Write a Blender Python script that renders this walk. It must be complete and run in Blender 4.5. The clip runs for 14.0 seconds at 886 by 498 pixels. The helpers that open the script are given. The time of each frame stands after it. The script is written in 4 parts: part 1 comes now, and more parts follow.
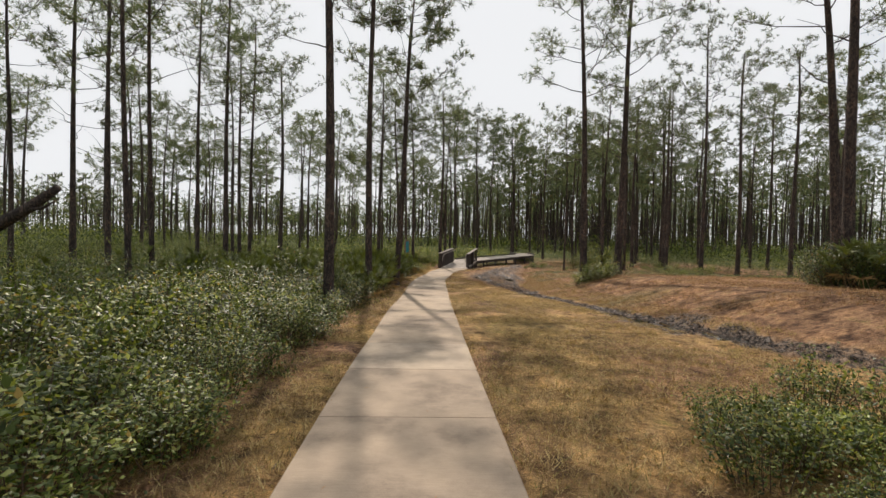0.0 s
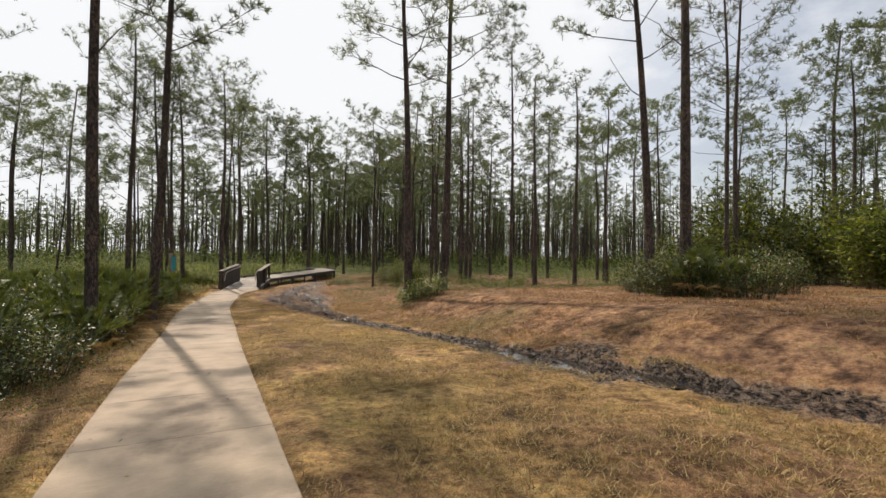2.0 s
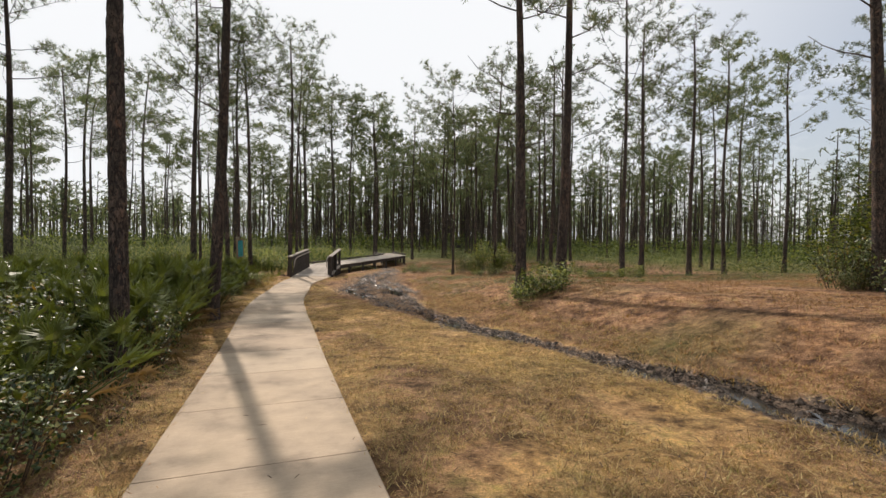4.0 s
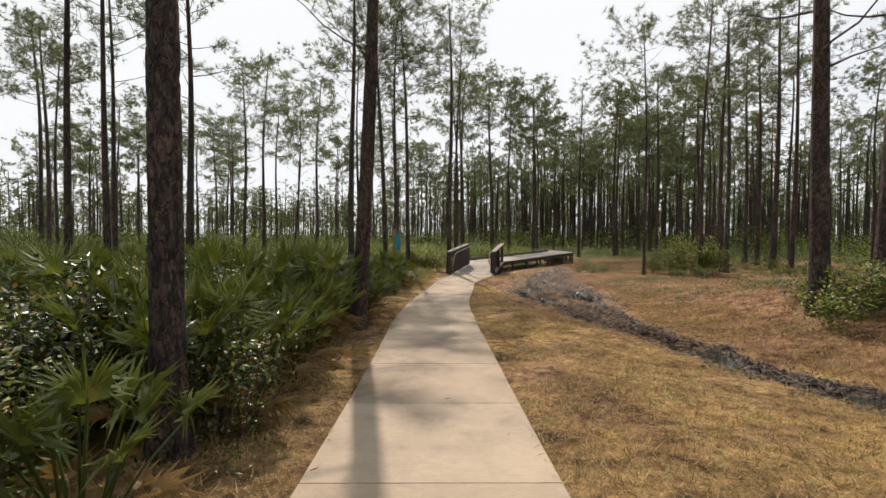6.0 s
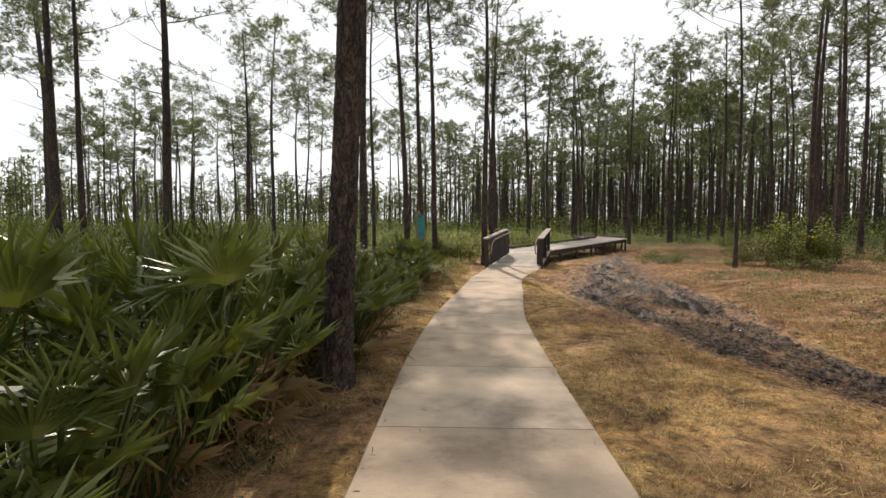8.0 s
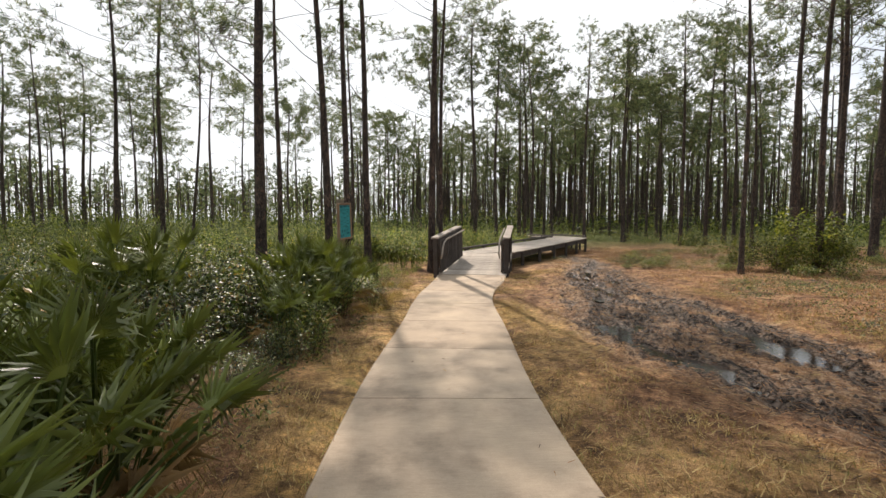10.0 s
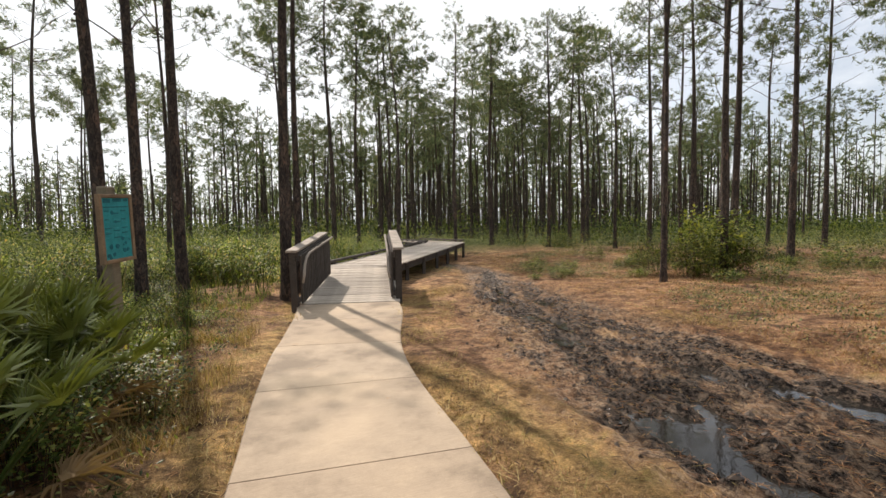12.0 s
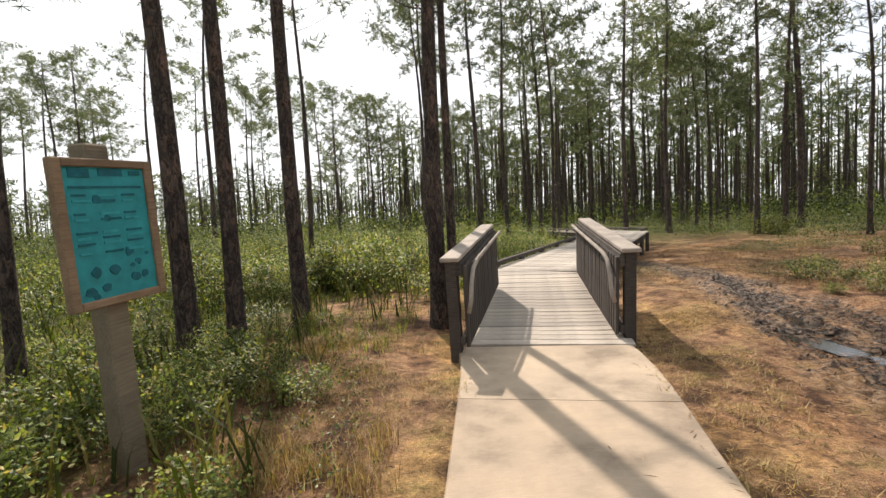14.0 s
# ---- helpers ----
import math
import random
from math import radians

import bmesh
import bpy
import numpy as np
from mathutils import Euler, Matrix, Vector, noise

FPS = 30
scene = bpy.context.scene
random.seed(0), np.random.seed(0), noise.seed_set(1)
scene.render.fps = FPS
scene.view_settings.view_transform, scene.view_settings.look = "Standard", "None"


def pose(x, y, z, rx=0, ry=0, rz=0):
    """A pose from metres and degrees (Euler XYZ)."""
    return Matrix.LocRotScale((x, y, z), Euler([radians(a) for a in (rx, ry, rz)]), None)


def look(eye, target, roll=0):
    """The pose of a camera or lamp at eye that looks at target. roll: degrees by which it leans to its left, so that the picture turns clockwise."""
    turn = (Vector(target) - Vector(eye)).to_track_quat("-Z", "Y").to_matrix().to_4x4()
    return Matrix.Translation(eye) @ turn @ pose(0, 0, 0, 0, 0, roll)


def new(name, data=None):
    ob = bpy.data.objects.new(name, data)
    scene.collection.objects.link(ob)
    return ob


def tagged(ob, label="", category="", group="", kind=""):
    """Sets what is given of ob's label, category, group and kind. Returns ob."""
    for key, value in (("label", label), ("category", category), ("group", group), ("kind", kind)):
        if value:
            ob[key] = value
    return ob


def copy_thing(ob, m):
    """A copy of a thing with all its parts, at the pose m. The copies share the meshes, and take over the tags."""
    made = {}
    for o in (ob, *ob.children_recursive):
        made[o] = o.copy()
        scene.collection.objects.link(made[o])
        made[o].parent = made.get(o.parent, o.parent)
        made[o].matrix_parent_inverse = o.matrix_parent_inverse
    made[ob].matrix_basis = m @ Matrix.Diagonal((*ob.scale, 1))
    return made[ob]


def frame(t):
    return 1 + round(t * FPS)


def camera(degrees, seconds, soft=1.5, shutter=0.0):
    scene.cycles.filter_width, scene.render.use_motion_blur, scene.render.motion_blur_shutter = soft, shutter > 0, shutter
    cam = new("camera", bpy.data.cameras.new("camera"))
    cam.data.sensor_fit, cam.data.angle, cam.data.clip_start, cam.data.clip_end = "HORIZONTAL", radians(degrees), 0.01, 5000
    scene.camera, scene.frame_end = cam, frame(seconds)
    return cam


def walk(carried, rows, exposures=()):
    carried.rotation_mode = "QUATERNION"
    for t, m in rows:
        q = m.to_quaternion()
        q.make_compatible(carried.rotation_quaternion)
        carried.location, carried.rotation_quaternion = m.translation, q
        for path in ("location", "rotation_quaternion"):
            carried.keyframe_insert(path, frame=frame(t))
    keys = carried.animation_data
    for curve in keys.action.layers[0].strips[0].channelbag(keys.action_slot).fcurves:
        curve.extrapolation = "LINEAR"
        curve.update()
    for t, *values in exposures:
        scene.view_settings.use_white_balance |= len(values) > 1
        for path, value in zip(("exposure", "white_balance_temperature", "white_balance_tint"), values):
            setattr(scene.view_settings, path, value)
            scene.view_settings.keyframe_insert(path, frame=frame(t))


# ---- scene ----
cam = camera(87.1, 14.0)
METRES, EYE = 27.0, 1.4
ROWS = [
    (0.0, -0.0059, -0.0028, 0.0000, -0.01, -1.33, -1.34),
    (0.5, -0.0047, 0.0330, -0.0003, -13.75, -0.05, -1.19),
    (1.0, -0.0038, 0.0693, 0.0007, -21.09, 0.33, -1.01),
    (1.5, -0.0068, 0.1042, -0.0011, -23.50, 0.53, -0.91),
    (2.0, -0.0087, 0.1386, -0.0029, -25.22, 0.86, -0.71),
    (2.5, -0.0071, 0.1743, -0.0026, -26.97, 0.75, -0.39),
    (3.0, -0.0086, 0.2097, -0.0034, -26.97, -0.16, -0.30),
    (3.5, -0.0112, 0.2444, -0.0046, -24.81, -0.66, -0.55),
    (4.0, -0.0165, 0.2804, -0.0045, -18.39, -1.13, -0.67),
    (4.2, -0.0186, 0.2948, -0.0055, -13.88, -1.38, -0.62),
    (6.3, -0.0233, 0.4390, -0.0166, 0.37, -1.40, -0.39),
    (6.5, -0.0238, 0.4532, -0.0170, 0.67, -1.43, -0.48),
    (7.0, -0.0251, 0.4886, -0.0181, 1.59, -2.22, -0.47),
    (7.2, -0.0256, 0.5028, -0.0185, 2.14, -2.52, -0.26),
    (9.3, -0.0392, 0.6587, -0.0217, 4.10, -3.36, 0.02),
    (9.5, -0.0390, 0.6745, -0.0223, 3.30, -3.47, -0.13),
    (10.0, -0.0361, 0.7139, -0.0237, -3.94, -3.15, -0.17),
    (10.5, -0.0350, 0.7510, -0.0229, -11.08, -2.75, -0.46),
    (11.0, -0.0351, 0.7875, -0.0220, -17.30, -2.57, -0.59),
    (11.5, -0.0347, 0.8218, -0.0225, -20.25, -2.42, -0.08),
    (12.0, -0.0335, 0.8566, -0.0234, -21.85, -2.75, 0.75),
    (12.5, -0.0304, 0.8921, -0.0242, -22.89, -3.07, 1.25),
    (13.0, -0.0283, 0.9255, -0.0261, -23.45, -3.67, 1.69),
    (13.5, -0.0293, 0.9599, -0.0261, -21.81, -4.21, 2.01),
    (14.0, -0.0303, 0.9960, -0.0230, -5.18, -3.56, 2.67),
]
walk(cam, [(t, pose(METRES * x, METRES * y, EYE + METRES * z, 90 + pitch, roll, yaw)) for t, x, y, z, yaw, pitch, roll in ROWS],
     [(0.0, -0.34), (1.5, -0.22), (3.0, -0.22), (6.5, -0.17), (9.5, 0.1), (11.0, 0.06), (12.5, 0.12), (14.0, 0.33)])

# ---- light: hazy winter sun ahead, slightly left of the walk ----
SUN_EL, SUN_AZ = radians(42), radians(-8.5)   # azimuth from +y towards +x
world = bpy.data.worlds.new("world")
scene.world = world
world.use_nodes = True
wn, wl = world.node_tree.nodes, world.node_tree.links
bg = wn["Background"]
bg.inputs["Strength"].default_value = 0.125
sky = wn.new("ShaderNodeTexSky")
sky.sky_type = "NISHITA"
sky.sun_disc = False
sky.sun_elevation, sky.sun_rotation = SUN_EL, SUN_AZ
sky.air_density, sky.dust_density, sky.ozone_density = 1.0, 3.0, 1.2
wc = wn.new("ShaderNodeTexCoord")
wm = wn.new("ShaderNodeMapping")
wm.inputs["Scale"].default_value = (1.0, 1.6, 3.2)
wnoise = wn.new("ShaderNodeTexNoise")
wnoise.inputs["Scale"].default_value = 1.7
wnoise.inputs["Detail"].default_value = 7
wnoise.inputs["Roughness"].default_value = 0.6
wramp = wn.new("ShaderNodeValToRGB")
wramp.color_ramp.elements[0].position = 0.4
wramp.color_ramp.elements[0].color = (0.38, 0.39, 0.4, 1)
wramp.color_ramp.elements[1].position = 0.6
wramp.color_ramp.elements[1].color = (0.95, 0.95, 0.95, 1)
wmix = wn.new("ShaderNodeMixRGB")
wmix.inputs["Color2"].default_value = (8.8, 8.9, 9.1, 1)
wdot = wn.new("ShaderNodeVectorMath")   # the veil of cloud thickens towards the sun
wdot.operation = "DOT_PRODUCT"
wveil = wn.new("ShaderNodeMapRange")
wveil.inputs["From Min"].default_value, wveil.inputs["From Max"].default_value = 0.45, 0.85
wveil.inputs["To Min"].default_value, wveil.inputs["To Max"].default_value = 0.0, 0.6
wcover = wn.new("ShaderNodeMath")
wcover.operation, wcover.use_clamp = "ADD", True
wl.new(wc.outputs["Generated"], wm.inputs["Vector"])
wl.new(wm.outputs["Vector"], wnoise.inputs["Vector"])
wl.new(wnoise.outputs["Fac"], wramp.inputs["Fac"])
wl.new(wc.outputs["Generated"], wdot.inputs[0])
wl.new(wdot.outputs["Value"], wveil.inputs["Value"])
wl.new(wramp.outputs["Color"], wcover.inputs[0])
wl.new(wveil.outputs["Result"], wcover.inputs[1])
wl.new(wcover.outputs["Value"], wmix.inputs["Fac"])
wl.new(sky.outputs["Color"], wmix.inputs["Color1"])
wl.new(wmix.outputs["Color"], bg.inputs["Color"])
sun_data = bpy.data.lights.new("sun", "SUN")
sun_data.energy, sun_data.angle, sun_data.color = 5.0, radians(0.8), (1.0, 0.88, 0.77)
sun = new("sun", sun_data)
sun_dir = Vector((math.sin(SUN_AZ) * math.cos(SUN_EL), math.cos(SUN_AZ) * math.cos(SUN_EL), math.sin(SUN_EL)))
wdot.inputs[1].default_value = sun_dir
sun.matrix_world = look(sun_dir * 50, (0, 0, 0))

# ---- materials ----
def ramp_node(nt, fac, stops):
    r = nt.nodes.new("ShaderNodeValToRGB")
    els = r.color_ramp.elements
    while len(els) < len(stops):
        els.new(0.5)
    for e, (p, c) in zip(els, stops):
        e.position, e.color = p, (*c, 1)
    nt.links.new(fac, r.inputs["Fac"])
    return r.outputs["Color"]


def noise_node(nt, scale, detail=5, rough=0.6, stretch=(1, 1, 1), coord="Object"):
    tc = nt.nodes.new("ShaderNodeTexCoord")
    mp = nt.nodes.new("ShaderNodeMapping")
    mp.inputs["Scale"].default_value = stretch
    n = nt.nodes.new("ShaderNodeTexNoise")
    n.inputs["Scale"].default_value, n.inputs["Detail"].default_value, n.inputs["Roughness"].default_value = scale, detail, rough
    nt.links.new(tc.outputs[coord], mp.inputs["Vector"])
    nt.links.new(mp.outputs["Vector"], n.inputs["Vector"])
    return n.outputs["Fac"]


def mix_node(nt, fac, a, b, mode="MIX"):
    m = nt.nodes.new("ShaderNodeMixRGB")
    m.blend_type = mode
    for key, v in (("Fac", fac), ("Color1", a), ("Color2", b)):
        if isinstance(v, (float, int)):
            m.inputs[key].default_value = v
        elif isinstance(v, tuple):
            m.inputs[key].default_value = (*v, 1)
        else:
            nt.links.new(v, m.inputs[key])
    return m.outputs["Color"]


def bump_node(nt, height, strength, distance):
    b = nt.nodes.new("ShaderNodeBump")
    b.inputs["Strength"].default_value, b.inputs["Distance"].default_value = strength, distance
    nt.links.new(height, b.inputs["Height"])
    return b.outputs["Normal"]


def material(name, rough=0.8, spec=0.3):
    m = bpy.data.materials.new(name)
    m.use_nodes = True
    p = m.node_tree.nodes["Principled BSDF"]
    p.inputs["Roughness"].default_value = rough
    p.inputs["Specular IOR Level"].default_value = spec
    return m, m.node_tree, p


def leaf_material(name, dark, mid, bright, rough=0.45, translucent=0.35, spec=0.4, old=None, glow=(1.5, 1.45, 0.6)):
    """Foliage: colour varies leaf by leaf and plant by plant; thin, so light comes through."""
    m, nt, p = material(name, rough, spec)
    geo = nt.nodes.new("ShaderNodeNewGeometry")
    info = nt.nodes.new("ShaderNodeObjectInfo")
    stops = [(0.0, dark), (0.55, mid), (0.9, bright)] + ([(0.985, old)] if old else [])
    c = ramp_node(nt, geo.outputs["Random Per Island"], stops)
    hsv = nt.nodes.new("ShaderNodeHueSaturation")
    mr = nt.nodes.new("ShaderNodeMapRange")
    mr.inputs["To Min"].default_value, mr.inputs["To Max"].default_value = 0.75, 1.3
    nt.links.new(info.outputs["Random"], mr.inputs["Value"])
    nt.links.new(mr.outputs["Result"], hsv.inputs["Value"])
    nt.links.new(c, hsv.inputs["Color"])
    nt.links.new(hsv.outputs["Color"], p.inputs["Base Color"])
    tr = nt.nodes.new("ShaderNodeBsdfTranslucent")
    tint = mix_node(nt, 1.0, hsv.outputs["Color"], glow, "MULTIPLY")
    nt.links.new(tint, tr.inputs["Color"])
    mx = nt.nodes.new("ShaderNodeMixShader")
    mx.inputs["Fac"].default_value = translucent
    nt.links.new(p.outputs["BSDF"], mx.inputs[1])
    nt.links.new(tr.outputs["BSDF"], mx.inputs[2])
    nt.links.new(mx.outputs["Shader"], nt.nodes["Material Output"].inputs["Surface"])
    return m


def bark_material():
    m, nt, p = material("pine_bark", 0.92, 0.15)
    tc = nt.nodes.new("ShaderNodeTexCoord")
    mp = nt.nodes.new("ShaderNodeMapping")
    mp.inputs["Scale"].default_value = (1, 1, 0.4)
    nt.links.new(tc.outputs["Object"], mp.inputs["Vector"])
    warp = nt.nodes.new("ShaderNodeTexNoise")
    warp.inputs["Scale"].default_value, warp.inputs["Detail"].default_value = 14, 6
    nt.links.new(mp.outputs["Vector"], warp.inputs["Vector"])
    off = mix_node(nt, 0.2, mp.outputs["Vector"], warp.outputs["Color"], "ADD")

    def cracks(scale, wide):
        vo = nt.nodes.new("ShaderNodeTexVoronoi")
        vo.feature = "DISTANCE_TO_EDGE"
        vo.inputs["Scale"].default_value = scale
        nt.links.new(off, vo.inputs["Vector"])
        return ramp_node(nt, vo.outputs["Distance"], [(0.0, (0.0, 0.0, 0.0)), (wide, (0.8, 0.8, 0.8)), (wide * 4, (1, 1, 1))])

    deep, flakes = cracks(13, 0.06), cracks(36, 0.06)
    vc = nt.nodes.new("ShaderNodeTexVoronoi")
    vc.inputs["Scale"].default_value = 31
    nt.links.new(off, vc.inputs["Vector"])
    fine = noise_node(nt, 70, 6, 0.75, (1, 1, 0.35))
    big = noise_node(nt, 2.2, 4, 0.6, (1, 1, 0.5))
    tone = ramp_node(nt, big, [(0.3, (0.06, 0.051, 0.047)), (0.5, (0.1, 0.083, 0.073)), (0.72, (0.16, 0.122, 0.1))])
    cell = ramp_node(nt, vc.outputs["Color"], [(0.15, (0.45, 0.46, 0.5)), (0.55, (1.0, 0.96, 0.92)), (0.8, (1.7, 1.45, 1.3)), (0.95, (1.9, 1.25, 0.95))])
    tone = mix_node(nt, 0.85, tone, cell, "MULTIPLY")
    tone = mix_node(nt, 0.7, tone, ramp_node(nt, fine, [(0.3, (0.5, 0.5, 0.5)), (0.7, (1.4, 1.4, 1.4))]), "MULTIPLY")
    c = mix_node(nt, deep, (0.02, 0.016, 0.014), tone)
    c = mix_node(nt, mix_node(nt, 0.5, flakes, (1, 1, 1)), (0.03, 0.023, 0.02), c)
    nt.links.new(c, p.inputs["Base Color"])
    h = mix_node(nt, 0.45, mix_node(nt, 0.35, deep, flakes), fine)
    nt.links.new(bump_node(nt, h, 1.0, 0.022), p.inputs["Normal"])
    return m


def concrete_material():
    m, nt, p = material("concrete", 0.85, 0.25)
    info = nt.nodes.new("ShaderNodeObjectInfo")
    slab = ramp_node(nt, info.outputs["Random"], [(0.0, (0.4, 0.315, 0.23)), (0.5, (0.435, 0.345, 0.25)), (1.0, (0.465, 0.38, 0.285))])
    # uneven darker and lighter blotches across the slabs
    blotches = noise_node(nt, 1.3, 6, 0.65, (1, 1, 1), "Object")
    grain = noise_node(nt, 160, 4, 0.7)
    broom = noise_node(nt, 40, 3, 0.6, (0.25, 3.0, 1))
    c = mix_node(nt, 0.8, slab, ramp_node(nt, blotches, [(0.34, (0.45, 0.44, 0.44)), (0.48, (0.86, 0.85, 0.85)), (0.64, (1.1, 1.08, 1.05))]), "MULTIPLY")
    c = mix_node(nt, 0.5, c, ramp_node(nt, grain, [(0.3, (0.7, 0.7, 0.7)), (0.7, (1.2, 1.2, 1.2))]), "MULTIPLY")
    c = mix_node(nt, 0.3, c, ramp_node(nt, broom, [(0.35, (0.75, 0.73, 0.7)), (0.65, (1.15, 1.15, 1.15))]), "MULTIPLY")
    nt.links.new(c, p.inputs["Base Color"])
    nt.links.new(bump_node(nt, mix_node(nt, 0.5, grain, broom), 0.35, 0.004), p.inputs["Normal"])
    return m


def wood_material(name, low, high, rough=0.85):
    m, nt, p = material(name, rough, 0.25)
    info = nt.nodes.new("ShaderNodeObjectInfo")
    grain = noise_node(nt, 30, 6, 0.7, (0.15, 3, 3))
    blot = noise_node(nt, 3.5, 4, 0.6)
    c = ramp_node(nt, grain, [(0.3, low), (0.7, high)])
    c = mix_node(nt, 0.7, c, ramp_node(nt, blot, [(0.3, (0.6, 0.6, 0.6)), (0.7, (1.2, 1.2, 1.2))]), "MULTIPLY")
    c = mix_node(nt, 0.7, c, ramp_node(nt, info.outputs["Random"], [(0.0, (0.7, 0.7, 0.7)), (1.0, (1.2, 1.18, 1.15))]), "MULTIPLY")
    nt.links.new(c, p.inputs["Base Color"])
    nt.links.new(bump_node(nt, grain, 0.5, 0.004), p.inputs["Normal"])
    return m


def ground_material():
    """Dry mown grass and pine straw over sandy soil; wet black mud where the mesh says so."""
    m, nt, p = material("ground_cover", 0.95, 0.15)
    at = nt.nodes.new("ShaderNodeAttribute")
    at.attribute_name = "mud"
    ag = nt.nodes.new("ShaderNodeAttribute")
    ag.attribute_name = "green"
    ar = nt.nodes.new("ShaderNodeAttribute")
    ar.attribute_name = "rust"
    big = noise_node(nt, 0.45, 5, 0.62)
    mid = noise_node(nt, 2.6, 6, 0.68)
    fine = noise_node(nt, 48, 7, 0.85)
    speck = noise_node(nt, 150, 4, 0.8)
    clump = noise_node(nt, 9, 6, 0.75)
    straw_a = noise_node(nt, 55, 4, 0.7, (0.35, 1.6, 1))
    dry = ramp_node(nt, mid, [(0.36, (0.17, 0.11, 0.055)), (0.46, (0.43, 0.28, 0.12)), (0.55, (0.58, 0.39, 0.175)), (0.66, (0.36, 0.285, 0.1))])
    rust = ramp_node(nt, mid, [(0.37, (0.11, 0.064, 0.042)), (0.46, (0.26, 0.15, 0.09)), (0.56, (0.43, 0.26, 0.155)), (0.68, (0.34, 0.25, 0.115))])
    patch = ramp_node(nt, big, [(0.42, (0, 0, 0)), (0.6, (1, 1, 1))])
    rustf = mix_node(nt, 1.0, ar.outputs["Fac"], patch, "ADD")
    rustf = mix_node(nt, 1.0, rustf, mix_node(nt, 0.55, ar.outputs["Fac"], (1, 1, 1)), "MULTIPLY")
    c = mix_node(nt, rustf, dry, rust)
    green = ramp_node(nt, fine, [(0.3, (0.05, 0.07, 0.018)), (0.7, (0.16, 0.18, 0.05))])
    c = mix_node(nt, ag.outputs["Fac"], c, green)
    c = mix_node(nt, 0.85, c, ramp_node(nt, noise_node(nt, 1.1, 8, 0.78), [(0.38, (0.5, 0.46, 0.43)), (0.48, (1, 1, 1)), (0.6, (1.42, 1.38, 1.25))]), "MULTIPLY")
    c = mix_node(nt, 0.85, c, ramp_node(nt, clump, [(0.36, (0.42, 0.38, 0.36)), (0.5, (1, 1, 1)), (0.63, (1.35, 1.32, 1.2))]), "MULTIPLY")
    c = mix_node(nt, 0.7, c, ramp_node(nt, speck, [(0.36, (0.35, 0.33, 0.32)), (0.5, (1, 1, 1)), (0.64, (1.6, 1.55, 1.45))]), "MULTIPLY")
    c = mix_node(nt, 0.75, c, ramp_node(nt, fine, [(0.28, (0.42, 0.42, 0.42)), (0.5, (1, 1, 1)), (0.72, (1.45, 1.42, 1.35))]), "MULTIPLY")
    c = mix_node(nt, 0.5, c, ramp_node(nt, straw_a, [(0.3, (0.5, 0.5, 0.5)), (0.7, (1.35, 1.32, 1.25))]), "MULTIPLY")
    mudn = noise_node(nt, 6.5, 9, 0.85)
    mudf = nt.nodes.new("ShaderNodeMath")
    mudf.operation = "MULTIPLY_ADD"
    mudf.inputs[1].default_value, mudf.inputs[2].default_value = 1.7, -0.85
    nt.links.new(mudn, mudf.inputs[0])
    muda = nt.nodes.new("ShaderNodeMath")
    muda.operation = "ADD"
    nt.links.new(mudf.outputs[0], muda.inputs[0])
    nt.links.new(at.outputs["Fac"], muda.inputs[1])
    mm = ramp_node(nt, muda.outputs[0], [(0.5, (0, 0, 0)), (0.88, (1, 1, 1))])
    wet = ramp_node(nt, muda.outputs[0], [(0.82, (0, 0, 0)), (1.12, (1, 1, 1))])
    churn = noise_node(nt, 13, 10, 0.86, (1.2, 0.75, 1))
    brown = ramp_node(nt, churn, [(0.42, (0.03, 0.02, 0.015)), (0.49, (0.22, 0.14, 0.092)), (0.56, (0.5, 0.36, 0.24))])
    black = ramp_node(nt, churn, [(0.42, (0.008, 0.006, 0.005)), (0.5, (0.035, 0.025, 0.019)), (0.57, (0.27, 0.2, 0.145))])
    mud = mix_node(nt, wet, brown, black)
    mud = mix_node(nt, 0.7, mud, ramp_node(nt, fine, [(0.3, (0.4, 0.4, 0.4)), (0.7, (1.5, 1.5, 1.5))]), "MULTIPLY")
    c = mix_node(nt, mm, c, mud)
    nt.links.new(c, p.inputs["Base Color"])
    rr = mix_node(nt, wet, (0.92, 0.92, 0.92), ramp_node(nt, churn, [(0.42, (0.12, 0.12, 0.12)), (0.6, (0.6, 0.6, 0.6))]))
    nt.links.new(rr, p.inputs["Roughness"])
    h = mix_node(nt, mm, mix_node(nt, 0.5, fine, straw_a), mix_node(nt, 0.3, churn, fine))
    nt.links.new(bump_node(nt, h, 1.0, 0.07), p.inputs["Normal"])
    return m


def plain_material(name, colour, rough, spread=0.25, scale=25):
    m, nt, p = material(name, rough, 0.3)
    n = noise_node(nt, scale, 5, 0.65)
    lo, hi = tuple(v * (1 - spread) for v in colour), tuple(v * (1 + spread) for v in colour)
    nt.links.new(ramp_node(nt, n, [(0.3, lo), (0.7, hi)]), p.inputs["Base Color"])
    nt.links.new(bump_node(nt, n, 0.2, 0.003), p.inputs["Normal"])
    return m


def water_material():
    m, nt, p = material("puddle_water", 0.04, 0.5)
    n = noise_node(nt, 4, 4, 0.6)
    nt.links.new(ramp_node(nt, n, [(0.3, (0.012, 0.011, 0.01)), (0.7, (0.035, 0.03, 0.024))]), p.inputs["Base Color"])
    nt.links.new(bump_node(nt, noise_node(nt, 22, 3, 0.5), 0.08, 0.01), p.inputs["Normal"])
    return m


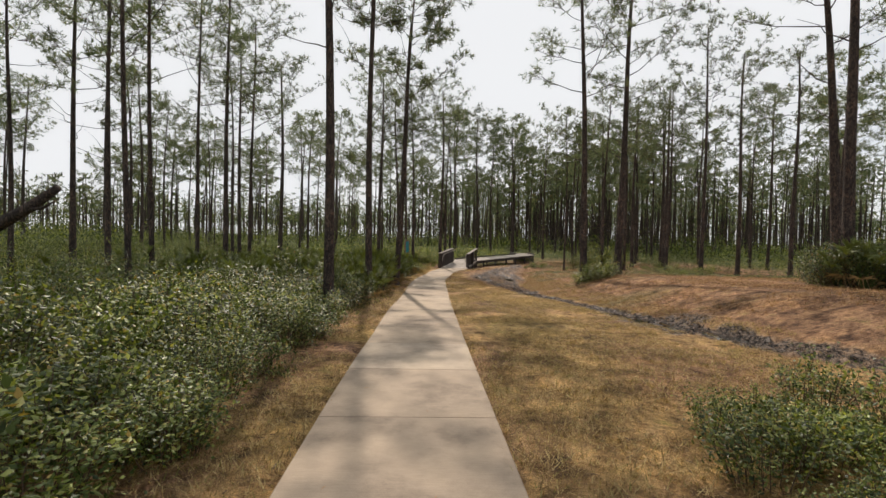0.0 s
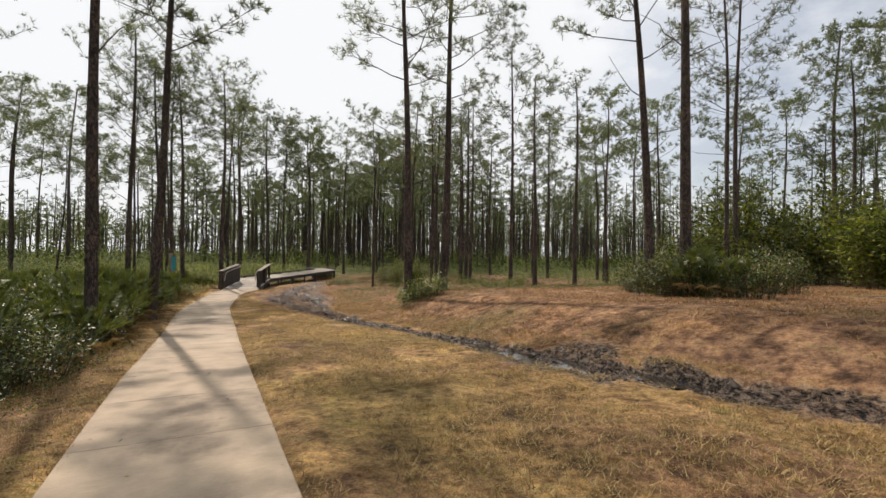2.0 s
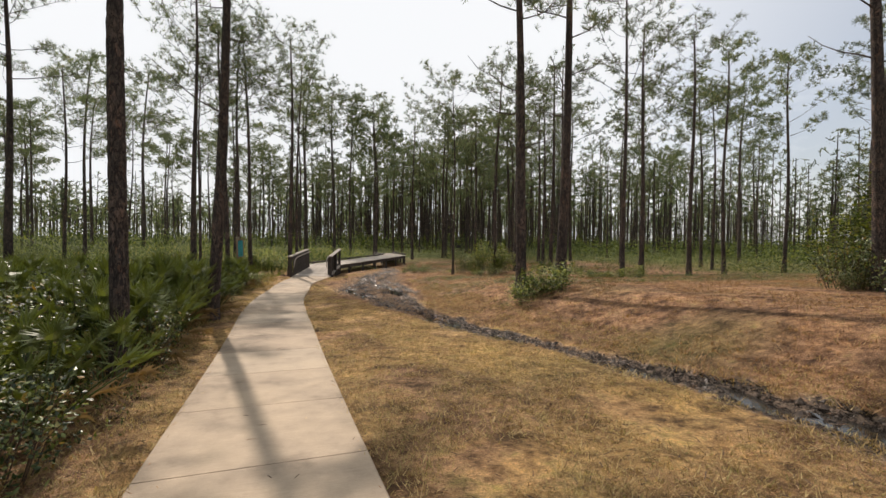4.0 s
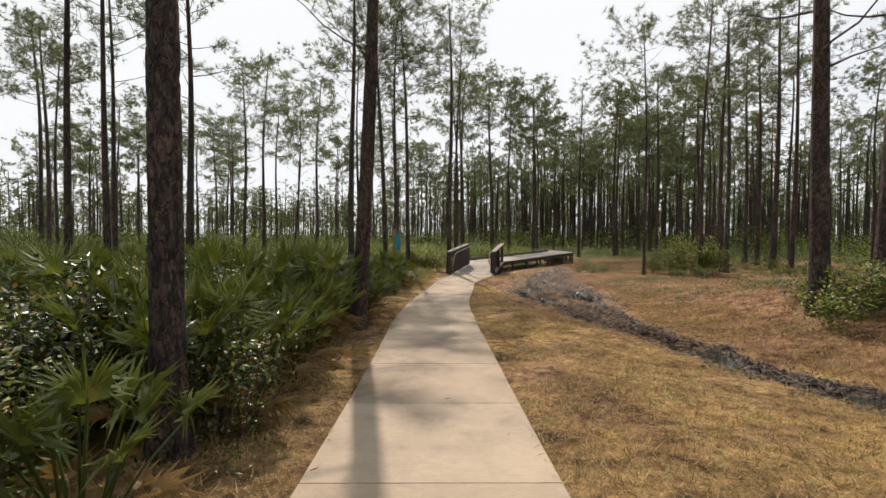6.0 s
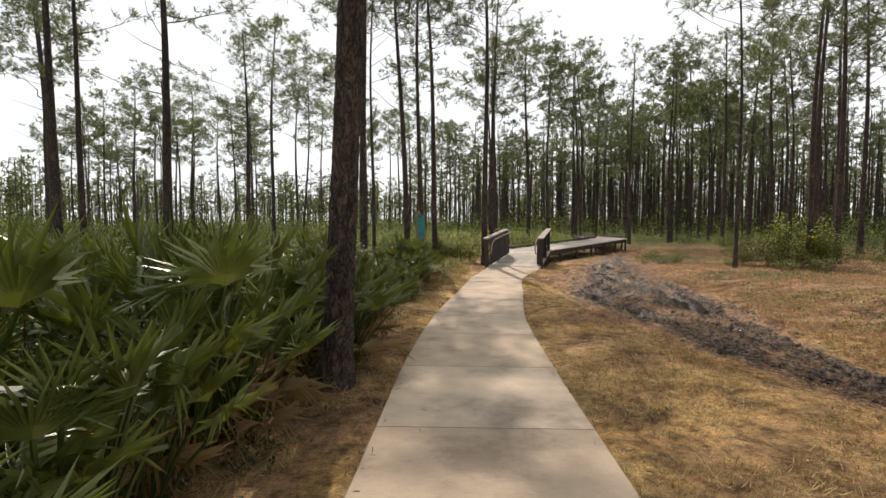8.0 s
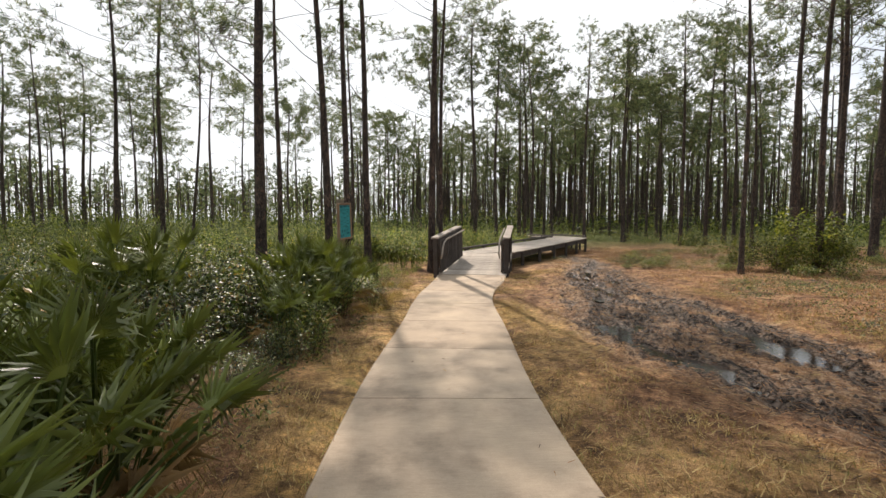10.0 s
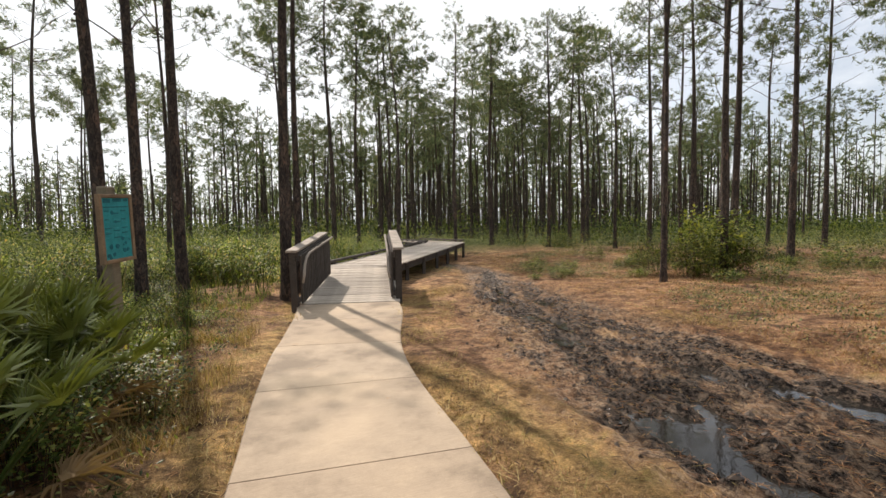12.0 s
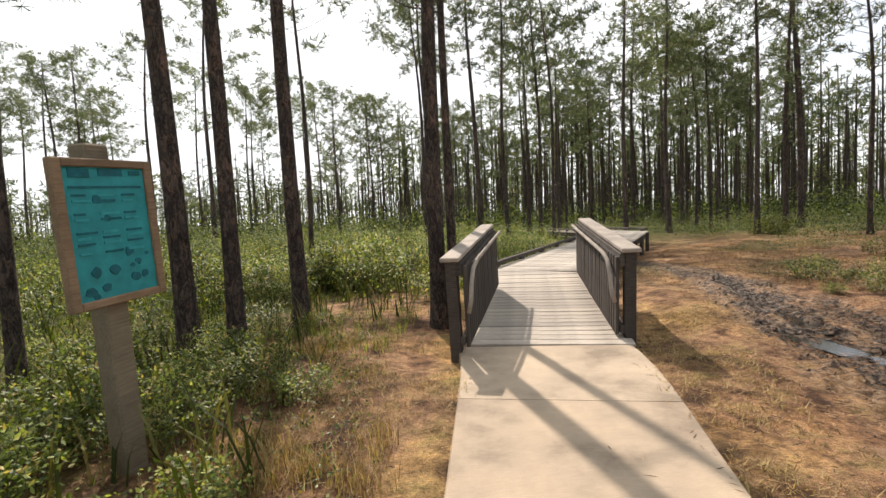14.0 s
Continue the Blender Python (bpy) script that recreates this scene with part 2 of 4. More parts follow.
BARK = bark_material()
NEEDLE = leaf_material("pine_needles", (0.042, 0.058, 0.034), (0.09, 0.112, 0.062), (0.23, 0.25, 0.14), 0.55, 0.45, 0.25, old=(0.22, 0.16, 0.08), glow=(1.3, 1.35, 0.85))
LEAF = leaf_material("shrub_leaves", (0.02, 0.036, 0.007), (0.085, 0.12, 0.022), (0.33, 0.36, 0.11), 0.46, 0.32, 0.4, old=(0.34, 0.24, 0.07))
LEAF_YELLOW = leaf_material("yellow_green_leaves", (0.022, 0.034, 0.008), (0.075, 0.098, 0.02), (0.21, 0.22, 0.055), 0.5, 0.4, 0.2)
FROND = leaf_material("palmetto_fronds", (0.013, 0.026, 0.005), (0.042, 0.068, 0.012), (0.19, 0.215, 0.055), 0.32, 0.2, 0.5, old=(0.33, 0.2, 0.06))
WITHERED = leaf_material("withered_fronds", (0.09, 0.055, 0.025), (0.2, 0.125, 0.06), (0.36, 0.25, 0.13), 0.7, 0.2, 0.2)
# GLOSSY carries shadow depth in its base colour, darker than LEAF
GLOSSY = leaf_material("glossy_shade_toned_leaves", (0.01, 0.02, 0.005), (0.045, 0.07, 0.014), (0.24, 0.27, 0.09), 0.42, 0.24, 0.45, old=(0.3, 0.17, 0.05))
MARSH_LEAF = leaf_material("marsh_leaves", (0.012, 0.024, 0.006), (0.045, 0.068, 0.015), (0.17, 0.19, 0.05), 0.55, 0.35, 0.25)
FRESH = leaf_material("fresh_leaves", (0.03, 0.05, 0.01), (0.11, 0.15, 0.032), (0.32, 0.36, 0.1), 0.5, 0.38, 0.3, old=(0.45, 0.33, 0.14))
MARSH = leaf_material("marsh_grass", (0.024, 0.034, 0.008), (0.055, 0.072, 0.016), (0.14, 0.135, 0.04), 0.65, 0.25, 0.2, old=(0.3, 0.22, 0.1))
STRAW = leaf_material("dry_grass_blades", (0.13, 0.08, 0.032), (0.38, 0.26, 0.11), (0.62, 0.48, 0.24), 0.7, 0.25, 0.2, old=(0.2, 0.2, 0.06))
RUSTY = leaf_material("rusty_grass_blades", (0.13, 0.062, 0.034), (0.36, 0.19, 0.098), (0.58, 0.4, 0.23), 0.7, 0.25, 0.2, old=(0.2, 0.16, 0.06))
STEM = plain_material("twig_bark", (0.1, 0.065, 0.045), 0.9)
CONCRETE = concrete_material()
DECK = wood_material("weathered_deck", (0.33, 0.285, 0.235), (0.56, 0.5, 0.43))
# posts, rails and pickets are darker than the caps and handrails
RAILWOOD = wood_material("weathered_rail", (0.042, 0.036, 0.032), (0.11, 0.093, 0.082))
CAPWOOD = wood_material("pale_cap", (0.27, 0.23, 0.19), (0.48, 0.42, 0.36))
FRAMEWOOD = wood_material("brown_frame_wood", (0.16, 0.108, 0.068), (0.28, 0.195, 0.125))
POSTWOOD = wood_material("grey_post_wood", (0.14, 0.115, 0.08), (0.25, 0.21, 0.15))
GROUND = ground_material()
WATER = water_material()
MUD = plain_material("mud_clod", (0.06, 0.042, 0.03), 0.6, 0.7, 14)
TEAL = plain_material("teal_print", (0.03, 0.26, 0.285), 0.4, 0.22, 9)
TEAL_DARK = plain_material("dark_teal_ink", (0.012, 0.12, 0.15), 0.45, 0.3, 20)
TEAL_PALE = plain_material("pale_teal_ink", (0.04, 0.31, 0.34), 0.45, 0.2, 20)


# ---- mesh helpers ----
class Builder:
    """Collects vertices and faces for one mesh."""

    def __init__(self):
        self.v, self.f = [], []

    def add(self, verts, faces):
        n = len(self.v)
        self.v.extend(verts)
        self.f.extend([tuple(i + n for i in f) for f in faces])

    def tube(self, pts, radii, sides=6, cap=True):
        n = len(self.v)
        for k, (p, r) in enumerate(zip(pts, radii)):
            a, b = pts[max(0, k - 1)], pts[min(len(pts) - 1, k + 1)]
            d = (b - a).normalized()
            u = d.cross(Vector((0.31, 0.95, 0.1))).normalized()
            w = d.cross(u)
            for s in range(sides):
                q = 2 * math.pi * s / sides
                self.v.append(tuple(p + (u * math.cos(q) + w * math.sin(q)) * r))
        for k in range(len(pts) - 1):
            for s in range(sides):
                s2 = (s + 1) % sides
                self.f.append((n + k * sides + s, n + k * sides + s2, n + (k + 1) * sides + s2, n + (k + 1) * sides + s))
        if cap:
            self.f.append(tuple(n + (len(pts) - 1) * sides + s for s in range(sides)))

    def box(self, lo, hi, m=None):
        vs = [Vector((x, y, z)) for x in (lo[0], hi[0]) for y in (lo[1], hi[1]) for z in (lo[2], hi[2])]
        if m:
            vs = [m @ v for v in vs]
        self.add([tuple(v) for v in vs], [(0, 1, 3, 2), (4, 6, 7, 5), (0, 4, 5, 1), (2, 3, 7, 6), (0, 2, 6, 4), (1, 5, 7, 3)])

    def bevel_box(self, lo, hi, b=0.006, m=None):
        """A box with chamfered long edges, twelve more faces than a plain one."""
        bm = bmesh.new()
        bmesh.ops.create_cube(bm, size=1)
        for v in bm.verts:
            for i in range(3):
                v.co[i] = lo[i] + (v.co[i] + 0.5) * (hi[i] - lo[i])
        bmesh.ops.bevel(bm, geom=bm.edges[:], offset=b, segments=1, affect="EDGES")
        if m:
            bm.transform(m)
        bm.verts.index_update()
        self.add([tuple(v.co) for v in bm.verts], [tuple(v.index for v in f.verts) for f in bm.faces])
        bm.free()

    def mesh(self, name, mat, smooth=False):
        me = bpy.data.meshes.new(name)
        me.from_pydata(self.v, [], self.f)
        me.materials.append(mat)
        if smooth:
            me.polygons.foreach_set("use_smooth", [True] * len(me.polygons))
        return me


def part(name, data, parent, label="", m=None):
    ob = new(name, data)
    ob.parent = parent
    if m is not None:
        ob.matrix_basis = m
    if label:
        tagged(ob, label)
    return ob


def thing(name, m, label, category, group="", kind=""):
    ob = new(name)
    ob.empty_display_size = 0.2
    ob.matrix_basis = m
    return tagged(ob, label, category, group, kind)


def smooth(a, b, x):
    s = min(1.0, max(0.0, (x - a) / (b - a)))
    return s * s * (3 - 2 * s)


# ---- the lie of the land ----
FALL = [(-1e4, 0.0), (0, 0.0), (3, -0.03), (6, -0.1), (9, -0.21), (12, -0.37), (15, -0.52), (18, -0.6), (27, -0.64), (45, -0.62), (80, -0.3), (1e4, -0.3)]
PATH = [(-14, -0.2, 0.71), (0, -0.26, 0.71), (2.5, -0.36, 0.71), (5, -0.46, 0.72), (7.3, -0.52, 0.72), (9.5, -0.59, 0.75), (11, -0.64, 0.77), (14.8, -0.69, 0.78), (17.5, -0.72, 0.79), (20, -0.78, 0.79), (22.4, -0.74, 0.74), (24, -0.6, 0.73), (25.3, -0.42, 0.72), (26.6, -0.31, 0.71), (27.7, -0.23, 0.71), (29.1, 0.05, 0.75), (30.3, 0.4, 0.84), (31.75, 0.7, 0.93)]
DITCH = [(-2, 6.6, 0.3), (3, 5.4, 0.32), (5.5, 4.92, 0.34), (7, 4.7, 0.34), (8, 4.5, 0.32), (9.5, 4.3, 0.3), (11.3, 4.12, 0.3), (13.3, 3.95, 0.32), (15, 3.66, 0.38), (17.7, 3.1, 0.5), (19, 2.9, 0.62), (20.5, 2.6, 0.85), (22, 2.7, 1.25), (25, 2.5, 1.95), (28, 2.95, 1.95), (31, 3.95, 1.6), (36, 5.5, 0.8), (41, 6.3, 0.4), (46, 7, 0.1)]
PUDDLES = [(1.72, 24.9, 0.17, 0.48), (1.95, 23.75, 0.2, 0.42), (1.92, 25.5, 0.17, 0.26), (2.3, 25.75, 0.13, 0.26), (3.4, 25.1, 0.19, 0.5), (3.3, 24.15, 0.2, 0.42), (3.1, 26.35, 0.14, 0.5),
           (3.6, 28.5, 0.15, 0.35), (3.18, 29.2, 0.12, 0.5), (3.52, 31.0, 0.12, 0.4), (2.75, 28.0, 0.12, 0.3), (4.1, 32.4, 0.13, 0.4), (4.15, 30.6, 0.12, 0.35),
           (4.0, 12.4, 0.16, 0.5), (4.15, 11.0, 0.2, 0.4), (4.25, 9.8, 0.24, 0.55), (4.36, 8.9, 0.26, 0.5), (4.62, 7.5, 0.2, 0.4), (3.1, 17.6, 0.22, 0.4), (2.87, 18.4, 0.14, 0.35), (3.45, 15.6, 0.15, 0.5), (2.2, 20.9, 0.12, 0.3), (2.9, 21.7, 0.1, 0.35)]
RUTS = [[(16, 3.4), (17.7, 3.08), (19, 2.85), (22, 3.3), (24, 3.35), (25.2, 3.4), (26.2, 3.1), (27.5, 3.0), (28.9, 3.15), (30.8, 3.5), (32.5, 4.2), (37, 6.1)],
        [(18.5, 2.9), (20.5, 2.3), (22.4, 2.2), (23.6, 2.0), (24.4, 1.75), (25.4, 1.75), (26.5, 2.1), (28.1, 2.75), (30, 3.0), (33, 3.75)],
        [(22.5, 3.95), (25.5, 4.05), (27, 3.8), (28.6, 3.8), (30.9, 4.1), (34, 5.9)]]


def along(table, y, k=1):
    for a, b in zip(table, table[1:]):
        if y <= b[0]:
            s = max(0.0, (y - a[0]) / (b[0] - a[0]))
            return a[k] + (b[k] - a[k]) * s
    return table[-1][k]


def path_x(y):
    return sum(along(PATH, y + d) for d in (-0.8, -0.3, 0.3, 0.8)) / 4


def base_z(x, y):
    z = along(FALL, y)
    z = (along(FALL, y - 1) + z + along(FALL, y + 1)) / 3
    z += 0.72 * smooth(3.9, 7.2, x) * (1 - smooth(17, 31, y)) * (1 - 0.6 * smooth(30, 70, x))
    z += 0.12 * smooth(4, 12, -x) * (1 - smooth(60, 90, y))
    return z


def ditch_at(x, y):
    """0 away from the ditch to 1 in its middle."""
    w = along(DITCH, y, 2)
    d = abs(x - along(DITCH, y, 1))
    return 1 - smooth(0.45 * w, 1.25 * w, d)


def rut_at(x, y):
    """1 in the wheel ruts of the wide muddy stretch."""
    best = 0.0
    for k, line in enumerate(RUTS):
        if not line[0][0] < y < line[-1][0]:
            continue
        d = abs(x - along(line, y) + 0.13 * noise.noise((k * 5, y * 0.9, 2)))
        ends = smooth(0, 1.5, y - line[0][0]) * smooth(0, 2, line[-1][0] - y)
        best = max(best, (1 - smooth(0.07, 0.27, d)) * ends * (0.75 + 0.6 * noise.noise((x, y * 0.7, 11 + k))))
    return best


def puddle_reach(x, y, puddle):
    """1 on the ragged rim of a puddle, less inside it."""
    px, py, rx, ry = puddle
    u, w = (x - px) / rx, (y - py) / ry
    a, s = math.atan2(w, u), px * 7 + py * 3
    rim = 1 + 0.26 * math.sin(2 * a + s) + 0.2 * math.sin(3 * a + 2.3 * s) + 0.12 * math.sin(5 * a + s) + 0.1 * math.sin(8 * a + 3 * s)
    return math.hypot(u, w) / rim


def mud_at(x, y):
    d = ditch_at(x, y)
    wide = smooth(19, 22, y)
    m = d * (1.0 - 0.14 * wide) + 0.75 * rut_at(x, y) + 0.3 * wide * d * noise.noise((x * 1.6, y * 0.9, 31))
    for row in PUDDLES:
        if abs(x - row[0]) > 1.4 or abs(y - row[1]) > 1.6:
            continue
        q = puddle_reach(x, y, row)
        if q < 3.4:
            m = max(m, 1.35 - 1.35 * smooth(1.2, 3.4, q))
    return min(1.35, m)


def ground_z(x, y):
    z = base_z(x, y)
    d = ditch_at(x, y)
    near = 1 - smooth(30, 60, math.hypot(x, y - 15))
    off = abs(x - path_x(y)) if -14 < y < 31.9 else 9
    keep = smooth(0.75, 1.6, off)
    if near > 0:
        z += near * keep * (0.05 * noise.noise((x * 0.5, y * 0.5, 3)) + 0.018 * noise.noise((x * 2.1, y * 2.1, 7)))
    if d > 0:
        z += d * (-0.025 + 0.04 * noise.noise((x * 3.0, y * 1.1, 1)) + 0.06 * noise.noise((x * 5, y * 3.2, 5)) + 0.06 * noise.noise((x * 8, y * 7, 15)) + 0.03 * noise.noise((x * 15, y * 13, 25))) - 0.06 * rut_at(x, y)
    for row in PUDDLES:
        if abs(x - row[0]) > 1.4 or abs(y - row[1]) > 1.6:
            continue
        q = puddle_reach(x, y, row)
        if q < 1.6:
            z -= 0.12 * (1 - smooth(0.35, 1.6, q))
    if -14 < y < 31.7:
        z = z - 0.035 * (1 - smooth(0.72, 0.85, off))
    if y > 30.8 and y < 48:
        z -= 0.12 * smooth(30.8, 32, y) * (1 - smooth(1.2, 2.2, abs(x - deck_x(y))))
    return z


BOARDWALK = [(0.68, 31.75, -0.61), (1.6, 35.2, -0.22), (7.6, 44.1, 0.0), (8.6, 53.5, -0.12)]


def deck_x(y):
    return along([(b[1], b[0]) for b in BOARDWALK], y)


def axis(lo, a, b, hi, step):
    vals = list(np.arange(a, b + step / 2, step))
    s, v = step, b
    while v < hi:
        s *= 1.22
        v += s
        vals.append(v)
    s, v = step, a
    while v > lo:
        s *= 1.22
        v -= s
        vals.insert(0, v)
    return vals


def build_ground():
    xs, ys = axis(-900, -3.0, 8.0, 900, 0.055), axis(-500, -1.0, 34, 1200, 0.07)
    verts = [(x, y, ground_z(x, y)) for y in ys for x in xs]
    nx = len(xs)
    faces = [(j * nx + i, j * nx + i + 1, (j + 1) * nx + i + 1, (j + 1) * nx + i) for j in range(len(ys) - 1) for i in range(nx - 1)]
    me = bpy.data.meshes.new("ground")
    me.from_pydata(verts, [], faces)
    me.polygons.foreach_set("use_smooth", [True] * len(me.polygons))
    me.materials.append(GROUND)
    values = {"mud": [], "green": [], "rust": []}
    for x, y, z in verts:
        values["mud"].append(mud_at(x, y))
        far = smooth(33, 44, y) * smooth(-40, 0, x) * (1 - smooth(2, 8, x)) + smooth(6, 10, -x - 0.1 * y + 2) + smooth(24, 30, x) * 0.8
        values["green"].append(min(1.0, far + smooth(42, 55, y) + 0.8 * smooth(2.2, 3.5, -x) + 0.5 * max(0, noise.noise((x * 0.35, y * 0.35, 9)) - 0.1) * (2 if x > 4.5 else 1)))
        values["rust"].append(min(1.0, 0.55 * max(0.0, 2.2 * noise.noise((x * 0.6, y * 0.45, 51)) + 0.25) + 0.9 * smooth(3.8, 5.4, x) + 0.7 * smooth(0.9, 1.4, -x + path_x(min(31, max(-13, y)))) + 0.6 * smooth(20, 23, y) * smooth(0.6, 1.4, x)))
    for key, vals in values.items():
        me.attributes.new(key, "FLOAT", "POINT").data.foreach_set("value", vals)
    tagged(new("ground", me), "flat ground of dry tan grass, pine straw and a muddy ditch", "ground", kind="structure")


build_ground()


# ---- the footpath: concrete slabs ----
def build_path():
    root = thing("footpath", pose(0, 0, 0), "pale tan concrete footpath of square slabs with sawn joints", "path", kind="structure")
    edges = [31.73 - 1.48 * k for k in range(30)]
    for k, (y1, y0) in enumerate(zip(edges, edges[1:])):
        b = Builder()
        n = 5
        top = []
        for j in range(n + 1):
            y = y0 + 0.005 + (y1 - y0 - 0.01) * j / n
            c = path_x(y)
            t = Vector((path_x(y + 0.2) - path_x(y - 0.2), 0.4, 0)).normalized()
            if y1 > 31.6:   # the last joint meets the deck square on
                t = t.lerp(Vector((0.2, 0.98, 0)), j / n).normalized()
            side = Vector((t.y, -t.x, 0))
            w = along(PATH, y, 2)
            top.append([Vector((c, y, base_z(0, y) + 0.012)) + side * (w * s) for s in (-1, -0.985, 0.985, 1)])
        verts, faces = [], []
        for row in top:
            for i, v in enumerate(row):
                verts.append((v.x, v.y, v.z - (0.012 if i in (0, 3) else 0)))
            verts.append((row[0].x, row[0].y, row[0].z - 0.12))
            verts.append((row[3].x, row[3].y, row[3].z - 0.12))
        for j in range(n):
            a, c2 = j * 6, (j + 1) * 6
            for i in range(3):
                faces.append((a + i, a + i + 1, c2 + i + 1, c2 + i))
            faces.append((a + 4, a, c2, c2 + 4))
            faces.append((a + 3, a + 5, c2 + 5, c2 + 3))
        faces.append((0, 4, 5, 3, 2, 1))
        e = n * 6
        faces.append((e, e + 1, e + 2, e + 3, e + 5, e + 4))
        b.add(verts, faces)
        part("slab", b.mesh("slab", CONCRETE), root)


build_path()


# ---- the boardwalk ----
def segment_frame(a, b):
    """A pose at a with y towards b (level), and the run and rise."""
    d = Vector(b) - Vector(a)
    yaw = math.degrees(math.atan2(-d.x, d.y))
    run = math.hypot(d.x, d.y)
    return pose(*a, math.degrees(math.atan2(d.z, run)), 0, yaw), d.length


def build_boardwalk():
    root = thing("boardwalk", pose(0, 0, 0), "weathered grey timber boardwalk on low posts, bending away over wet ground", "boardwalk", kind="structure")
    half = 0.93
    rnd = random.Random(4)
    pb = Builder()
    pb.bevel_box((-half, -0.067, -0.038), (half, 0.067, 0), 0.006)
    plank = pb.mesh("plank", DECK)
    far = Builder()
    count = 0
    for k, (a, b) in enumerate(zip(BOARDWALK, BOARDWALK[1:])):
        m, length = segment_frame(a, b)
        s = 0.07
        while s < length + (0.25 if k < 2 else 0):
            pm = m @ pose(rnd.uniform(-0.012, 0.012), s, rnd.uniform(-0.003, 0.003) + 0.002 * (k % 2), 0, rnd.uniform(-0.3, 0.3), rnd.uniform(-0.4, 0.4))
            if count < 110:
                part("plank", plank, root, m=pm)
                count += 1
            else:
                far.box((-half, -0.067, -0.038), (half, 0.067, 0), pm)
            s += 0.142
        jb = Builder()
        for x in (-0.85, 0.0, 0.85):
            jb.box((x - 0.025, 0.0, -0.23), (x + 0.025, length, -0.04), m)
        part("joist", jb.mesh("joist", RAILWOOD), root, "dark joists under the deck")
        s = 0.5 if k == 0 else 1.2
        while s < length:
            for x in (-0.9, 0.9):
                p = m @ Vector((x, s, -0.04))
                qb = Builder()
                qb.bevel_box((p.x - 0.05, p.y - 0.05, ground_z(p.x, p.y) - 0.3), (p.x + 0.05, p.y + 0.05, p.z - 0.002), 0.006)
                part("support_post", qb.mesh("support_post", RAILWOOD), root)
            s += 1.9
        if k > 0:   # low kerb rails on both edges
            for x in (-0.9, 0.9):
                kb = Builder()
                kb.bevel_box((x - 0.045, -0.1, 0.06), (x + 0.045, length + 0.1, 0.13), 0.008, m)
                q = 0.3
                while q < length:
                    kb.box((x - 0.04, q - 0.1, 0.0), (x + 0.04, q + 0.1, 0.06), m)
                    q += 1.5
                if x < 0 or k > 1:
                    part("kerb_rail", kb.mesh("kerb_rail", RAILWOOD), root)
    part("planks", far.mesh("planks", DECK), root, "far deck boards")
    tagged(root.children[-1], kind="stuff")


def build_railing(a, b, side, height):
    """A guard rail of posts, closely set pickets, a sloping handrail and a wide cap. side: +1 where the walkway is on its right."""
    m, length = segment_frame(a, b)
    root = thing("railing", m, "weathered timber guard railing with close pickets and a wide pale cap", "railing", "railings at the boardwalk entrance")
    for s in (0.06, length / 2, length - 0.06):
        pb = Builder()
        pb.bevel_box((-0.06, s - 0.06, -0.5), (0.06, s + 0.06, height - 0.045), 0.008)
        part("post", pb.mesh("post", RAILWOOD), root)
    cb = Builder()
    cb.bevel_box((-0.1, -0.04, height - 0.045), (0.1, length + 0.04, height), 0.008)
    part("cap_rail", cb.mesh("cap_rail", CAPWOOD), root, "pale cap board")
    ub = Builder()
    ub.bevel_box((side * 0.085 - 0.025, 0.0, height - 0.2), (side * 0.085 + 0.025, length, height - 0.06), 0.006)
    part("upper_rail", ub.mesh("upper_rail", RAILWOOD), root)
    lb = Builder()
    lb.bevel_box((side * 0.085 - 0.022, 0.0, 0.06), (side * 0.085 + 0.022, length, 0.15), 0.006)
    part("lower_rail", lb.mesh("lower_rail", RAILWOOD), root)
    kb = Builder()
    kb.bevel_box((-0.018, -0.045, 0.03), (0.018, 0.045, height - 0.1), 0.005)
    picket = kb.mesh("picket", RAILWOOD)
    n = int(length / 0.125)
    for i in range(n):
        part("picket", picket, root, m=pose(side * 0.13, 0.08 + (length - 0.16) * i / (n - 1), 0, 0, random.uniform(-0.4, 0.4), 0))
    # round handrail on the walkway side that curves down to the first post
    hb = Builder()
    pts = [Vector((side * 0.2, length, 0.88)), Vector((side * 0.2, 0.5, 0.88)), Vector((side * 0.2, 0.22, 0.84)), Vector((side * 0.2, 0.06, 0.72)), Vector((side * 0.2, -0.02, 0.55)), Vector((side * 0.17, -0.03, 0.42))]
    hb.tube(pts, [0.024] * 6, 8)
    for s in (0.5, length / 2, length - 0.3):
        hb.tube([Vector((side * 0.12, s, 0.84)), Vector((side * 0.2, s, 0.88))], [0.01, 0.01], 6)
    part("handrail", hb.mesh("handrail", CAPWOOD, True), root, "pale handrail that curves down at the end")


build_boardwalk()
build_railing((-0.31, 31.7, -0.6), (0.57, 34.3, -0.32), 1, 1.0)
build_railing((1.6, 31.68, -0.6), (2.38, 34.85, -0.3), -1, 1.0)


def far_railing(a, b):
    m, length = segment_frame(a, b)
    root = thing("railing", m, "dark timber railing of a distant stretch of boardwalk", "railing")
    for s in (0.1, length / 2, length - 0.1):
        pb = Builder()
        pb.bevel_box((-0.06, s - 0.06, -0.9), (0.06, s + 0.06, 0.95), 0.01)
        part("post", pb.mesh("post", RAILWOOD), root)
    for z0, z1 in ((0.9, 1.0), (0.3, 0.75), (-0.1, 0.1)):
        rb = Builder()
        rb.bevel_box((-0.09, 0, z0), (0.09, length, z1), 0.01)
        part("rail", rb.mesh("rail", RAILWOOD), root)


far_railing((20.5, 71, -0.2), (24.5, 73.5, -0.2))
far_railing((30, 70, -0.1), (34, 74, 0.0))


